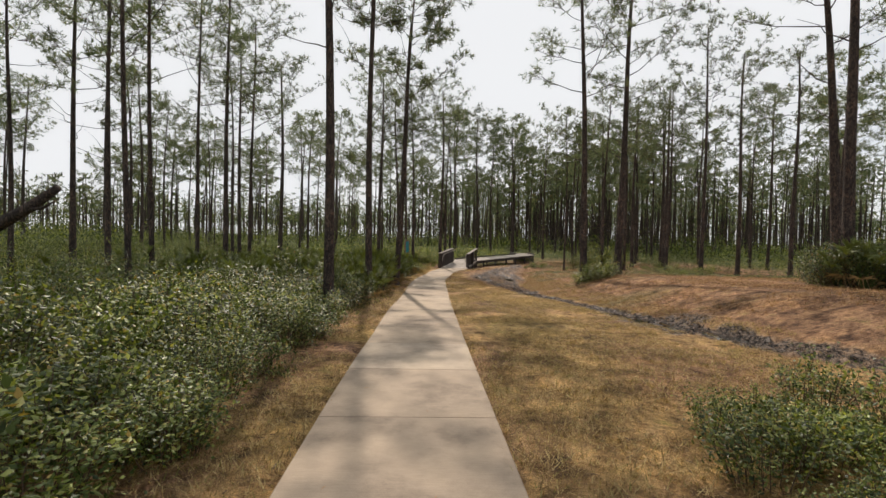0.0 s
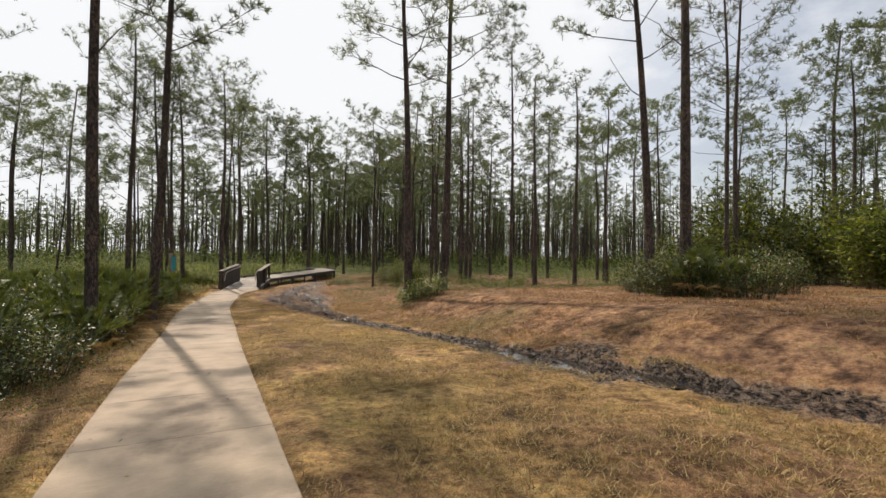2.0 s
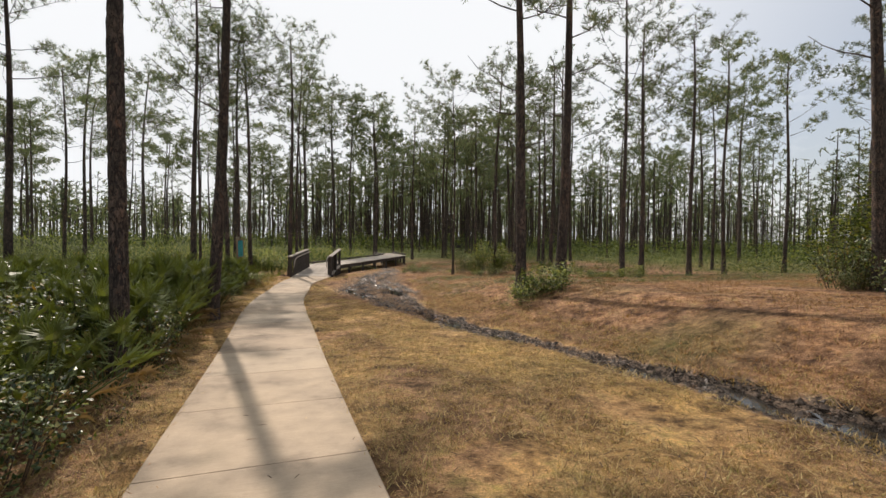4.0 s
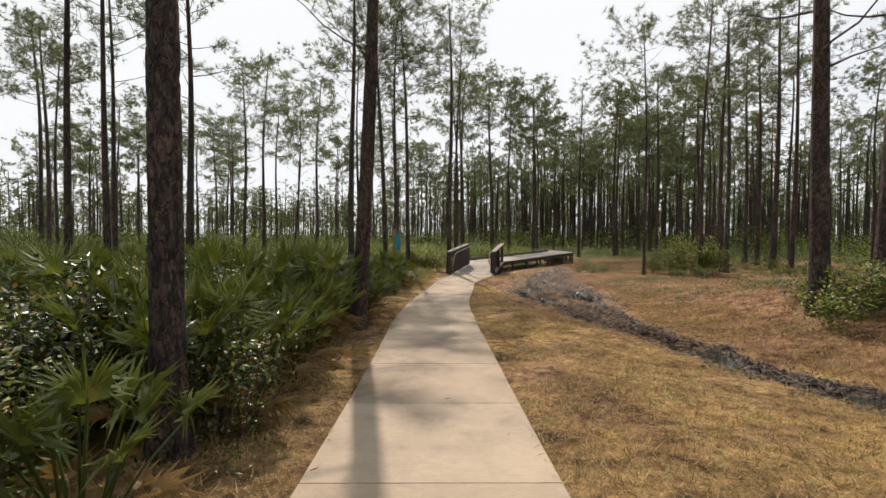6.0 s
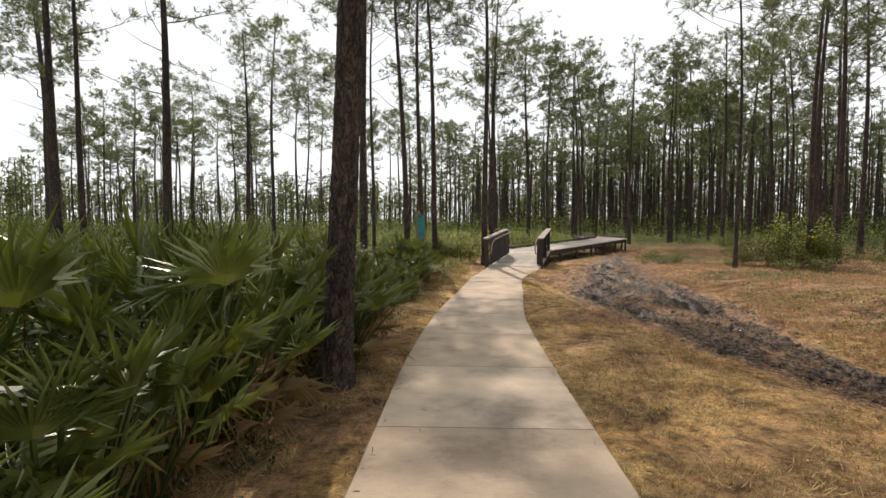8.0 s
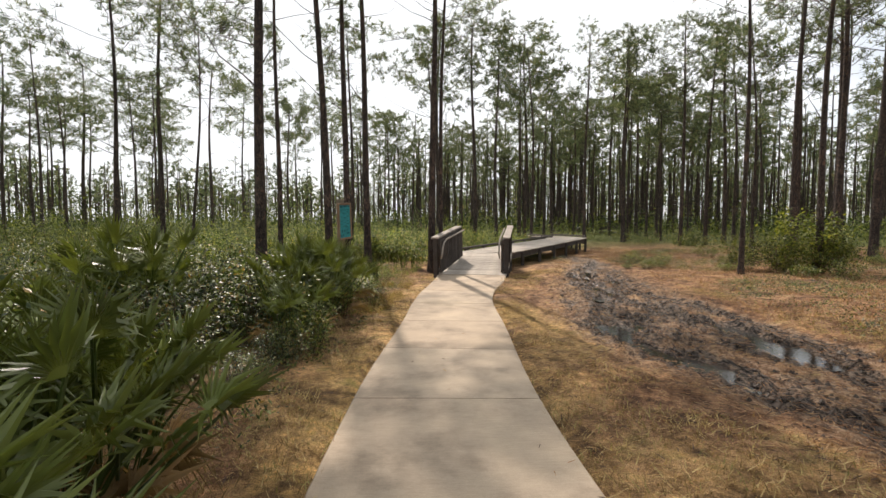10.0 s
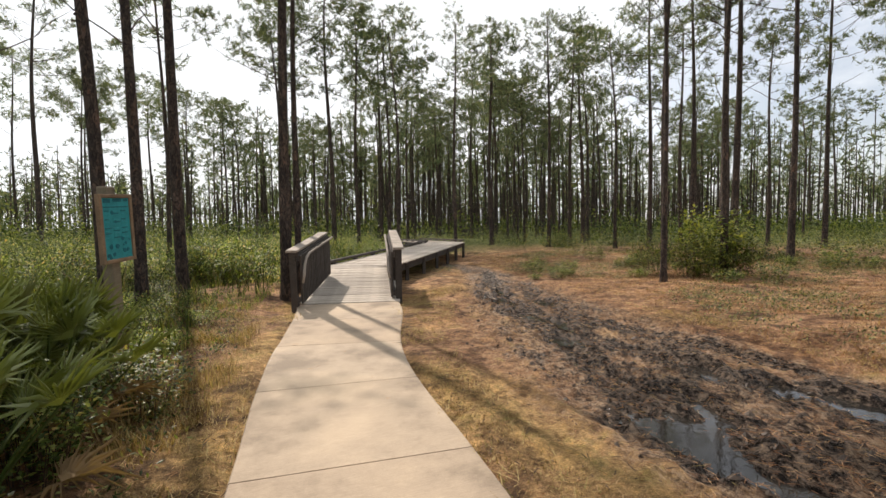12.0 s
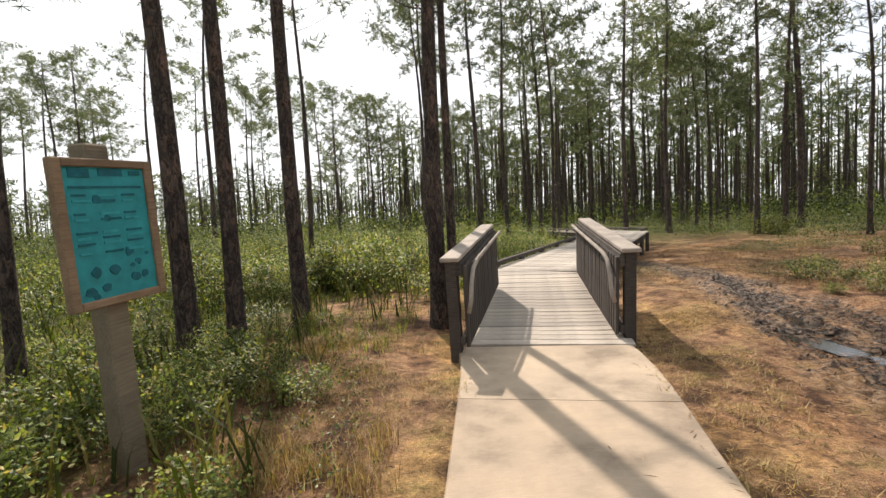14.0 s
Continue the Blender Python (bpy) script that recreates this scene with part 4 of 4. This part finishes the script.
def palmetto_meshes(seed, fans=13, scale=1.0):
    """Saw palmetto: stalks that end in fans of stiff, pointed leaflets."""
    rnd = random.Random(seed)
    made = []
    for k in range(fans):
        b = Builder()
        az = k * 2.4 + rnd.uniform(-0.4, 0.4)
        withered = k >= fans - 4
        rise = rnd.uniform(-0.05, 0.3) if withered else rnd.uniform(0.55, 1.4)
        reach = (rnd.uniform(0.25, 0.45) if withered else rnd.uniform(0.4, 0.95)) * scale
        d = Vector((math.cos(az) * math.cos(rise), math.sin(az) * math.cos(rise), math.sin(rise)))
        foot, hub = Vector((math.cos(az) * 0.05, math.sin(az) * 0.05, -0.03)), d * reach + Vector((0, 0, 0.1))
        b.tube([foot, foot.lerp(hub, 0.5) + Vector((0, 0, 0.04)), hub], [0.009, 0.007, 0.006], 4, False)
        side = d.cross(Vector((0, 0, 1))).normalized()
        face = side.cross(d).normalized()
        n = rnd.randint(20, 26)
        arc = radians(rnd.uniform(185, 230))

        def spoke(q, reach_out, fold):
            ld = (d * math.cos(q) + side * math.sin(q) + face * 0.5 * abs(math.sin(q))).normalized()
            return hub + ld * reach_out + face * fold

        m = len(b.v)
        b.v.append(tuple(hub))
        for j in range(n + 1):   # the leaflets are joined round the hub
            b.v.append(tuple(spoke((j / n - 0.5) * arc, 0.05 * scale, 0.004)))
        for j in range(n):
            q = ((j + 0.5) / n - 0.5) * arc + rnd.uniform(-0.03, 0.03)
            ll = scale * rnd.uniform(0.3, 0.42) * (1 - 0.3 * abs(q) / 1.9)
            droop = Vector((0, 0, (0.3 if withered else 0.12) * rnd.random() ** 2))
            half = 0.014 / (0.45 * ll / scale)
            k = len(b.v)
            b.v += [tuple(spoke(q - half * 0.5, ll * 0.45, 0.011)), tuple(spoke(q, ll * 0.45, -0.009)), tuple(spoke(q + half * 0.5, ll * 0.45, 0.009)), tuple(spoke(q, ll, rnd.uniform(-0.03, 0.02)) - droop)]
            a, c = m + 1 + j, m + 2 + j
            b.f += [(m, a, c), (a, k, k + 1), (a, k + 1, c), (c, k + 1, k + 2), (k, k + 3, k + 1), (k + 1, k + 3, k + 2)]
        made.append(b.mesh("fan", WITHERED if withered else FROND))
    return made


def palmetto_thing(meshes, m):
    root = thing("palmetto", m, "saw palmetto with stiff green fans growing among shrubs", "palmetto", "palmettos beside the path")
    for me in meshes:
        part("fan", me, root)
    return root


SHRUBS = [shrub_meshes(400 + k, (0.75, 0.9, 0.65, 0.8, 1.0)[k], (0.55, 0.55, 0.55, 0.6, 0.5)[k], 34, 1700, 0.06, LEAF, 0.03) for k in range(5)]
FRESHES = [shrub_meshes(450 + k, (0.75, 0.9, 0.65)[k], 0.55, 26, 900, 0.072, FRESH, 0.03) for k in range(3)]
SHADE_TONED = [shrub_meshes(480 + k, (0.8, 0.95, 0.7)[k], 0.6, 40, 2300, 0.05, GLOSSY, 0.03) for k in range(3)]
COARSE = [shrub_meshes(420 + k, (0.8, 1.0, 0.7, 1.2)[k], 0.75, 26, 900, 0.1, LEAF, 0.05) for k in range(4)]
YELLOW = [shrub_meshes(440 + k, (2.3, 2.8, 2.0)[k], 1.25, 50, 2000, 0.13, LEAF_YELLOW, 0.1) for k in range(3)]
PALMETTOS = [palmetto_meshes(460 + k, (22, 25, 19)[k], (0.72, 0.8, 0.64)[k]) for k in range(3)]
FIRST = {}


def put(kind, x, y, s=1.0, rnd=random.Random(31)):
    bank, label, group = {
        "shrub": (SHRUBS, "knee-high evergreen shrub with small glossy green leaves", "shrubs beside the path"),
        "fresh": (FRESHES, "low shrub with pale fresh green leaves among dry grass", "pale shrubs beside the path"),
        # the "wet" bank has shade mixed into its leaf colour
        "wet": (SHADE_TONED, "glossy evergreen shrub, its leaf colour darkened to suggest shade", "dark shrubs beside the path"),
        "coarse": (COARSE, "leafy green shrub of the wet undergrowth", "shrubs of the undergrowth"),
        "yellow": (YELLOW, "tall yellow-green bush at the edge of the wood", "tall yellow-green bushes"),
        "palmetto": (PALMETTOS, "", ""),
    }[kind]
    k = rnd.randrange(len(bank))
    m = pose(x, y, ground_z(x, y), 0, 0, rnd.uniform(0, 360)) @ Matrix.Diagonal((s, s, s * rnd.uniform(0.85, 1.15), 1))
    if (kind, k) in FIRST:
        copy_thing(FIRST[kind, k], m)
    elif kind == "palmetto":
        FIRST[kind, k] = palmetto_thing(bank[k], m)
    else:
        FIRST[kind, k] = shrub_thing(bank[k], m, label, "shrub", group)


def verge(y):
    """Where the undergrowth begins left of the path."""
    return path_x(min(31, y)) - along([(-5, 1.5), (3, 1.5), (8, 1.65), (12, 1.45), (22, 1.5), (26, 1.45), (28, 1.4), (29.5, 1.5), (31, 2.0), (40, 2.4)], y)


rnd = random.Random(51)
y = 0.6
while y < 33.5:
    for row in range(4):
        if y > 28.5 and rnd.random() < 0.3:
            continue
        x = verge(y) - 0.3 - row * 0.66 + rnd.uniform(-0.25, 0.25)
        yy = y + rnd.uniform(-0.3, 0.3)
        if not free_of(x, yy, [(-2.5, 29.66)] + [(r[0], r[1]) for r in NEAR[:3]], 0.42):
            continue
        wet = smooth(10.5, 12, yy) * (1 - smooth(21.5, 23.5, yy))
        if rnd.random() < wet * (0.5 if row < 3 else 0.35):
            if rnd.random() < 0.8:
                put("palmetto", x, yy, rnd.uniform(1.0, 1.35))
        elif rnd.random() < (0.96 if row < 4 else 0.75):
            kind = "fresh" if yy > 27 and rnd.random() < 0.75 else "wet" if 9 < yy < 27 and rnd.random() < 0.7 else "shrub"
            put(kind, x, yy, rnd.uniform(0.75, 1.05) * (0.8 if row == 0 else 1.0 + 0.05 * row) * (0.75 if yy > 27.5 else 1.0 + 0.2 * wet))
    y += 0.68
for k in range(34):
    put("shrub", 1.75 + 3.1 * ((k * 0.618) % 1), 2.0 + 1.9 * ((k * 0.414) % 1), 0.42 + 0.28 * ((k * 0.732) % 1))
for _ in range(44):
    x, yy = rnd.uniform(-5.2, -1.85), rnd.uniform(27.6, 32.5)
    if not free_of(x, yy, [(-2.5, 29.66)], 0.35):
        continue
    put("fresh", x, yy, rnd.uniform(0.5, 0.8))
for x, yy in ((-2.35, 15.3), (-2.75, 14.9), (-2.5, 16.1), (-3.1, 15.7), (-2.9, 16.6), (-2.45, 17.2), (-3.4, 16.2), (-2.2, 20.1), (-2.6, 19.9), (-2.4, 20.9), (-2.9, 20.6), (-2.5, 21.6), (-3.2, 21.2), (-3.0, 19.3), (-2.5, 18.3), (-2.35, 27.1), (-2.7, 26.5), (-2.25, 25.8), (-2.9, 27.4), (-2.45, 26.4), (-2.2, 26.8), (-2.6, 25.3), (-2.35, 24.6)):
    put("palmetto", x, yy, 1.08)
for _ in range(50):
    x, yy = rnd.uniform(-9.0, -3.9), rnd.uniform(10.5, 25.5)
    if free_of(x, yy, [(r[0], r[1]) for r in NEAR], 0.4):
        put("palmetto", x, yy, rnd.uniform(1.0, 1.35))
for cx, cy, n, spread, s in ((5.7, 18.8, 9, 0.9, 0.75), (9.9, 32.0, 5, 1.6, 0.75), (16, 47.4, 6, 1.0, 1.2), (11.5, 34, 10, 2.0, 0.8), (6.4, 34.5, 6, 1.2, 0.6), (13.2, 24.6, 8, 1.2, 0.7), (15.5, 33.5, 10, 1.6, 0.9)):
    for _ in range(n):
        put("coarse", cx + rnd.gauss(0, spread * 0.6), cy + rnd.gauss(0, spread * 0.6), s * rnd.uniform(0.7, 1.15))
for cx, cy, n, s in ((-1.7, 37.2, 12, 1.4), (-4.2, 36.4, 14, 1.35)):
    for _ in range(n):
        put("fresh", cx + rnd.gauss(0, 0.8), cy + rnd.gauss(0, 0.7), s * rnd.uniform(0.75, 1.15))
# shade-toned bank under these pines: crown shade is put into the leaves
for cx, cy, n in ((10.1, 11.5, 13), (12.3, 14.3, 9), (13.4, 12.2, 8)):
    for _ in range(n):
        put("wet", cx + 0.4 + rnd.gauss(0, 0.55), cy + rnd.gauss(0, 0.45), rnd.uniform(0.8, 1.35))
for _ in range(3):
    put("palmetto", 9.9 + rnd.gauss(0, 0.6), 11.0 + rnd.gauss(0, 0.3), 1.1)
for _ in range(26):
    put("yellow", rnd.uniform(19.5, 31), rnd.uniform(9, 20), rnd.uniform(0.95, 1.45))


for x, yy, s in ((9.6, 31.9, 0.45), (10.5, 32.2, 0.7), (9.2, 32.9, 0.4), (11.1, 31.7, 0.42), (11.8, 32.8, 0.5)):
    put("yellow", x, yy, s)


def undergrowth(name, label, mat, count, place, leaves, size, seed):
    """Leafy low growth past counting: place(rnd) gives x, y, height, radius or None."""
    rnd = random.Random(seed)
    b = Builder()
    made = 0
    while made < count:
        spot = place(rnd)
        if spot is None:
            continue
        made += 1
        x, y, h, r = spot
        z = ground_z(x, y)
        for _ in range(leaves):
            q, o = rnd.uniform(0, 6.28), r * math.sqrt(rnd.random())
            top = h * math.sqrt(max(0.05, 1 - (o / r) ** 2)) * (0.8 + 0.3 * math.sin(q * 3 + x))
            p = Vector((x + math.cos(q) * o, y + math.sin(q) * o, z + top * (1 - 0.8 * rnd.random() ** 2)))
            d = Vector((rnd.gauss(0, 1), rnd.gauss(0, 1), rnd.uniform(-0.1, 1.4))).normalized()
            leaf(b, p, d, Vector((rnd.gauss(0, 0.5), rnd.gauss(0, 0.5), 1)).normalized(), size * rnd.uniform(0.6, 1.3), size * 0.4)
    tagged(new(name, b.mesh(name, mat)), label, "undergrowth", kind="stuff")


def left_field(rnd):
    x, y = rnd.uniform(-34, -4.5), rnd.uniform(3, 58)
    if x > verge(min(y, 40)) - 2.7 or noise.noise((x * 0.22, y * 0.22, 5)) < -0.12:
        return None
    far = smooth(10, 35, -x)
    return x, y, (rnd.uniform(0.7, 1.25) + 0.75 * far) * (1.35 if rnd.random() < 0.15 else 1), rnd.uniform(0.4, 0.85)


def behind_verge(rnd):
    y = rnd.uniform(8.5, 29)
    x = verge(y) - rnd.uniform(2.4, 7.5)
    if not free_of(x, y, [(r[0], r[1]) for r in NEAR], 0.4):
        return None
    return x, y, rnd.uniform(0.7, 1.25), rnd.uniform(0.35, 0.65)


def beyond_bridge(rnd):
    x, y = rnd.uniform(-14, 12), rnd.uniform(34, 66)
    if x > deck_x(y) - 1.7:
        return None
    return x, y, rnd.uniform(0.6, 1.25), rnd.uniform(0.5, 0.9)


def right_fringe(rnd):
    x, y = rnd.uniform(9, 60), rnd.uniform(6, 66)
    edge = 46 - 2.2 * max(0, x - 12) + 4 * noise.noise((x * 0.2, 0, 3))
    if y < max(edge, 16) or noise.noise((x * 0.2, y * 0.2, 6)) < -0.25:
        return None
    if y > 40 and abs(x - deck_x(y)) < 2:
        return None
    return x, y, rnd.uniform(0.5, 1.2), rnd.uniform(0.5, 0.9)


def far_ring(rnd):
    az, dist = rnd.uniform(-1.9, 1.9), rnd.uniform(40, 105)
    x, y = math.sin(az) * dist, 20 + math.cos(az) * dist
    if y < 62 and -8 < x < 20 or noise.noise((x * 0.06, y * 0.06, 2)) < -0.15:
        return None
    return x, y, rnd.uniform(1.6, 3.2), rnd.uniform(1.2, 2.4)


def far_saplings(rnd):
    az, dist = rnd.uniform(-1.9, 1.9), rnd.uniform(60, 165)
    x, y = math.sin(az) * dist, 20 + math.cos(az) * dist
    if noise.noise((x * 0.05, y * 0.05, 12)) < -0.05:
        return None
    return x, y, rnd.uniform(2.0, 5.0) * (0.6 + dist / 130), rnd.uniform(1.0, 2.0) * (0.5 + dist / 90)


undergrowth("marsh_shrubs", "dense green shrubs of the marsh left wild", MARSH_LEAF, 1500, left_field, 150, 0.075, 71)
undergrowth("evergreen_thicket", "dense evergreen shrubs behind the verge, leaf colour darkened for shade", GLOSSY, 190, behind_verge, 1100, 0.047, 78)
undergrowth("thicket", "bright green thicket beyond the boardwalk", FRESH, 600, beyond_bridge, 110, 0.09, 72)
undergrowth("wood_edge_shrubs", "low green shrubs along the edge of the wood", LEAF, 900, right_fringe, 95, 0.11, 73)
undergrowth("distant_shrubs", "distant shrubs under the far pines", MARSH_LEAF, 2100, far_ring, 75, 0.28, 74)


def clearing_weeds(rnd):
    x, y = rnd.uniform(4.5, 19), rnd.uniform(18, 44)
    if ditch_at(x, y) > 0.1 or noise.noise((x * 0.3, y * 0.3, 22)) < 0.02 or y > 38 and abs(x - deck_x(y)) < 2:
        return None
    return x, y, rnd.uniform(0.08, 0.22), rnd.uniform(0.2, 0.4)


def verge_weeds(rnd):
    y = rnd.uniform(0.5, 34)
    x = verge(y) + rnd.uniform(-0.6, 0.25)
    return x, y, rnd.uniform(0.06, 0.2), rnd.uniform(0.1, 0.22)


undergrowth("clearing_weeds", "low green weeds in patches on the clearing", GLOSSY, 1500, clearing_weeds, 42, 0.04, 76)
undergrowth("verge_weeds", "small weeds along the edge of the shrubs", LEAF, 420, verge_weeds, 22, 0.045, 77)
undergrowth("distant_saplings", "distant young pines and bushes under the wood", MARSH_LEAF, 1250, far_saplings, 100, 0.42, 75)


def blades(name, label, mat, spots, height, width, per, seed, short=False):
    """A sward of bent blades, several to a spot."""
    rnd = random.Random(seed)
    b = Builder()
    for x, y, s in spots:
        z = ground_z(x, y) - 0.01
        for _ in range(per):
            q = rnd.uniform(0, 6.28)
            o = Vector((x + rnd.gauss(0, 0.05), y + rnd.gauss(0, 0.05), z))
            h = height * s * rnd.uniform(0.5, 1.2)
            bend = Vector((math.cos(q), math.sin(q), 0)) * h * (rnd.uniform(0.4, 2.6) if short else rnd.uniform(0.2, 0.9))
            side = Vector((-math.sin(q), math.cos(q), 0)) * width * 0.5
            tip = o + bend + Vector((0, 0, h))
            n = len(b.v)
            if short:
                b.v += [tuple(o - side), tuple(o + side), tuple(tip)]
                b.f.append((n, n + 1, n + 2))
                continue
            mid = o + bend * 0.35 + Vector((0, 0, h * 0.6))
            b.v += [tuple(o - side), tuple(o + side), tuple(mid + side * 0.8), tuple(mid - side * 0.8), tuple(tip)]
            b.f += [(n, n + 1, n + 2, n + 3), (n + 3, n + 2, n + 4)]
    tagged(new(name, b.mesh(name, mat)), label, "grass", kind="stuff")


rnd = random.Random(61)
lawn, rusty, marsh = [], [], []
while len(lawn) < 34000:
    x, y = rnd.uniform(-3.2, 5.2), 33 * rnd.random() ** 1.25
    off = x - path_x(min(31, y))
    if abs(off) < 0.76 or ditch_at(x, y) > 0.35 or x < verge(y) - 0.3:
        continue
    if noise.noise((x * 0.9, y * 0.9, 4)) < -0.25:
        continue
    lawn.append((x, y, rnd.uniform(0.5, 1.1)))
while len(rusty) < 26000:
    x, y = 0.5 + 21 * rnd.random() ** 1.5, rnd.uniform(2, 44)
    if ditch_at(x, y) > 0.5 or x < along(DITCH, y, 1) - (1.2 if y > 20 else 0.2) or noise.noise((x * 0.5, y * 0.5, 8)) < -0.2:
        continue
    if y > 30.5 and abs(x - deck_x(y)) < 1.6:
        continue
    rusty.append((x, y, rnd.uniform(0.5, 1.2)))
while len(marsh) < 11000:
    x, y = rnd.uniform(-45, 4), rnd.uniform(6, 62)
    if x > (verge(y) - (2.6 if y < 27 else 0.2) if y < 33 else deck_x(y) - 1.9):
        continue
    marsh.append((x, y, rnd.uniform(0.5, 1.25)))
blades("dry_grass", "short dry tan grass beside the concrete path", STRAW, lawn, 0.055, 0.0085, 7, 1, True)
blades("rusty_grass", "dry rust-coloured grass on the open ground", RUSTY, rusty, 0.075, 0.012, 6, 2, True)
blades("marsh_grass", "tall green and straw-coloured marsh grass", MARSH, marsh, 0.6, 0.022, 4, 3)

rnd = random.Random(67)
fresh, tufts = [], []
while len(fresh) < 4500:
    x, y = rnd.uniform(-9, 1), rnd.uniform(27.5, 44)
    if x > (verge(y) - 0.3 if y < 32 else deck_x(y) - 1.8) or noise.noise((x * 0.5, y * 0.5, 41)) < -0.2:
        continue
    fresh.append((x, y, rnd.uniform(0.5, 1.2)))
while len(tufts) < 420:
    y = rnd.uniform(26.5, 32.5)
    x = verge(y) + rnd.uniform(-0.9, 0.4)
    if noise.noise((x, y, 43)) > -0.05:
        tufts.append((x, y, rnd.uniform(0.5, 1.2)))
blades("fresh_grass", "fresh green grass between the pine trunks", FRESH, fresh, 0.15, 0.009, 6, 4)
blades("dry_tufts", "tufts of tall dry straw-coloured grass beside the path", STRAW, tufts, 0.15, 0.005, 14, 5)


def litter(name, label, mat, count, length, width, seed):
    """Fallen needles and bits of stalk lying flat."""
    rnd = random.Random(seed)
    b = Builder()
    made = 0
    while made < count:
        x, y = rnd.uniform(-3.2, 9.5), 34 * rnd.random() ** 1.15
        if rnd.random() < 0.36:
            y = rnd.uniform(18, 33)
            x = along(DITCH, y, 1) + rnd.gauss(0, 0.8) * along(DITCH, y, 2)
        if abs(x - path_x(min(31, y))) < 0.72 and rnd.random() < 0.985:
            continue
        if y > 31 and x < 2.7 or noise.noise((x * 0.6, y * 0.6, 14)) < rnd.uniform(-0.6, 0.25):
            continue
        made += 1
        q, ll = rnd.uniform(0, 6.28), length * rnd.uniform(0.5, 1.4)
        on_path = abs(x - path_x(min(31, y))) < 0.74
        z = base_z(0, y) + 0.014 if on_path else ground_z(x, y) + rnd.uniform(0.006, 0.03)
        d, s = Vector((math.cos(q), math.sin(q), rnd.uniform(-0.12, 0.12))) * ll * 0.5, Vector((-math.sin(q), math.cos(q), 0)) * width * 0.5
        o = Vector((x, y, z))
        n = len(b.v)
        b.v += [tuple(o - d - s), tuple(o + d - s * 0.6), tuple(o + d + s * 0.6), tuple(o - d + s), tuple(o + Vector((0, 0, width * 0.6)))]
        b.f += [(n, n + 1, n + 4), (n + 1, n + 2, n + 4), (n + 2, n + 3, n + 4), (n + 3, n, n + 4)]
    tagged(new(name, b.mesh(name, mat)), label, "litter", kind="stuff")


litter("pine_straw", "fallen rust-brown pine needles lying on the ground", RUSTY, 42000, 0.06, 0.0042, 81)
litter("fallen_twigs", "small dark fallen twigs and bark on the ground", STEM, 14000, 0.06, 0.007, 82)


def mud_clods():
    rnd = random.Random(91)
    b = Builder()
    made = 0
    while made < 4500:
        y = rnd.uniform(7, 36)
        x = along(DITCH, y, 1) + rnd.gauss(0, 0.75) * along(DITCH, y, 2)
        if rnd.random() > mud_at(x, y) - 0.35 or not free_of(x, y, [(q[0], q[1]) for q in PUDDLES], 0.28):
            continue
        made += 1
        r = rnd.uniform(0.008, 0.03) * (1.8 if rnd.random() < 0.1 else 1)
        z = ground_z(x, y) - r * 0.25
        q = rnd.uniform(0, 6.28)
        sx, sy = r * rnd.uniform(0.7, 1.9), r * rnd.uniform(0.6, 1.1)
        ring = []
        for k in range(5):
            a = q + k * 1.2566 + rnd.uniform(-0.3, 0.3)
            u, w = math.cos(a) * sx * rnd.uniform(0.7, 1.2), math.sin(a) * sy
            ring.append((x + u * math.cos(q) - w * math.sin(q), y + u * math.sin(q) + w * math.cos(q), z))
        n = len(b.v)
        b.v += ring + [(x + rnd.uniform(-0.4, 0.4) * r, y + rnd.uniform(-0.4, 0.4) * r, z + r * rnd.uniform(0.6, 1.3))]
        b.f += [(n + k, n + (k + 1) % 5, n + 5) for k in range(5)]
    tagged(new("mud_clods", b.mesh("mud_clods", MUD)), "churned clods of dark wet mud in the ditch", "mud", kind="stuff")


mud_clods()
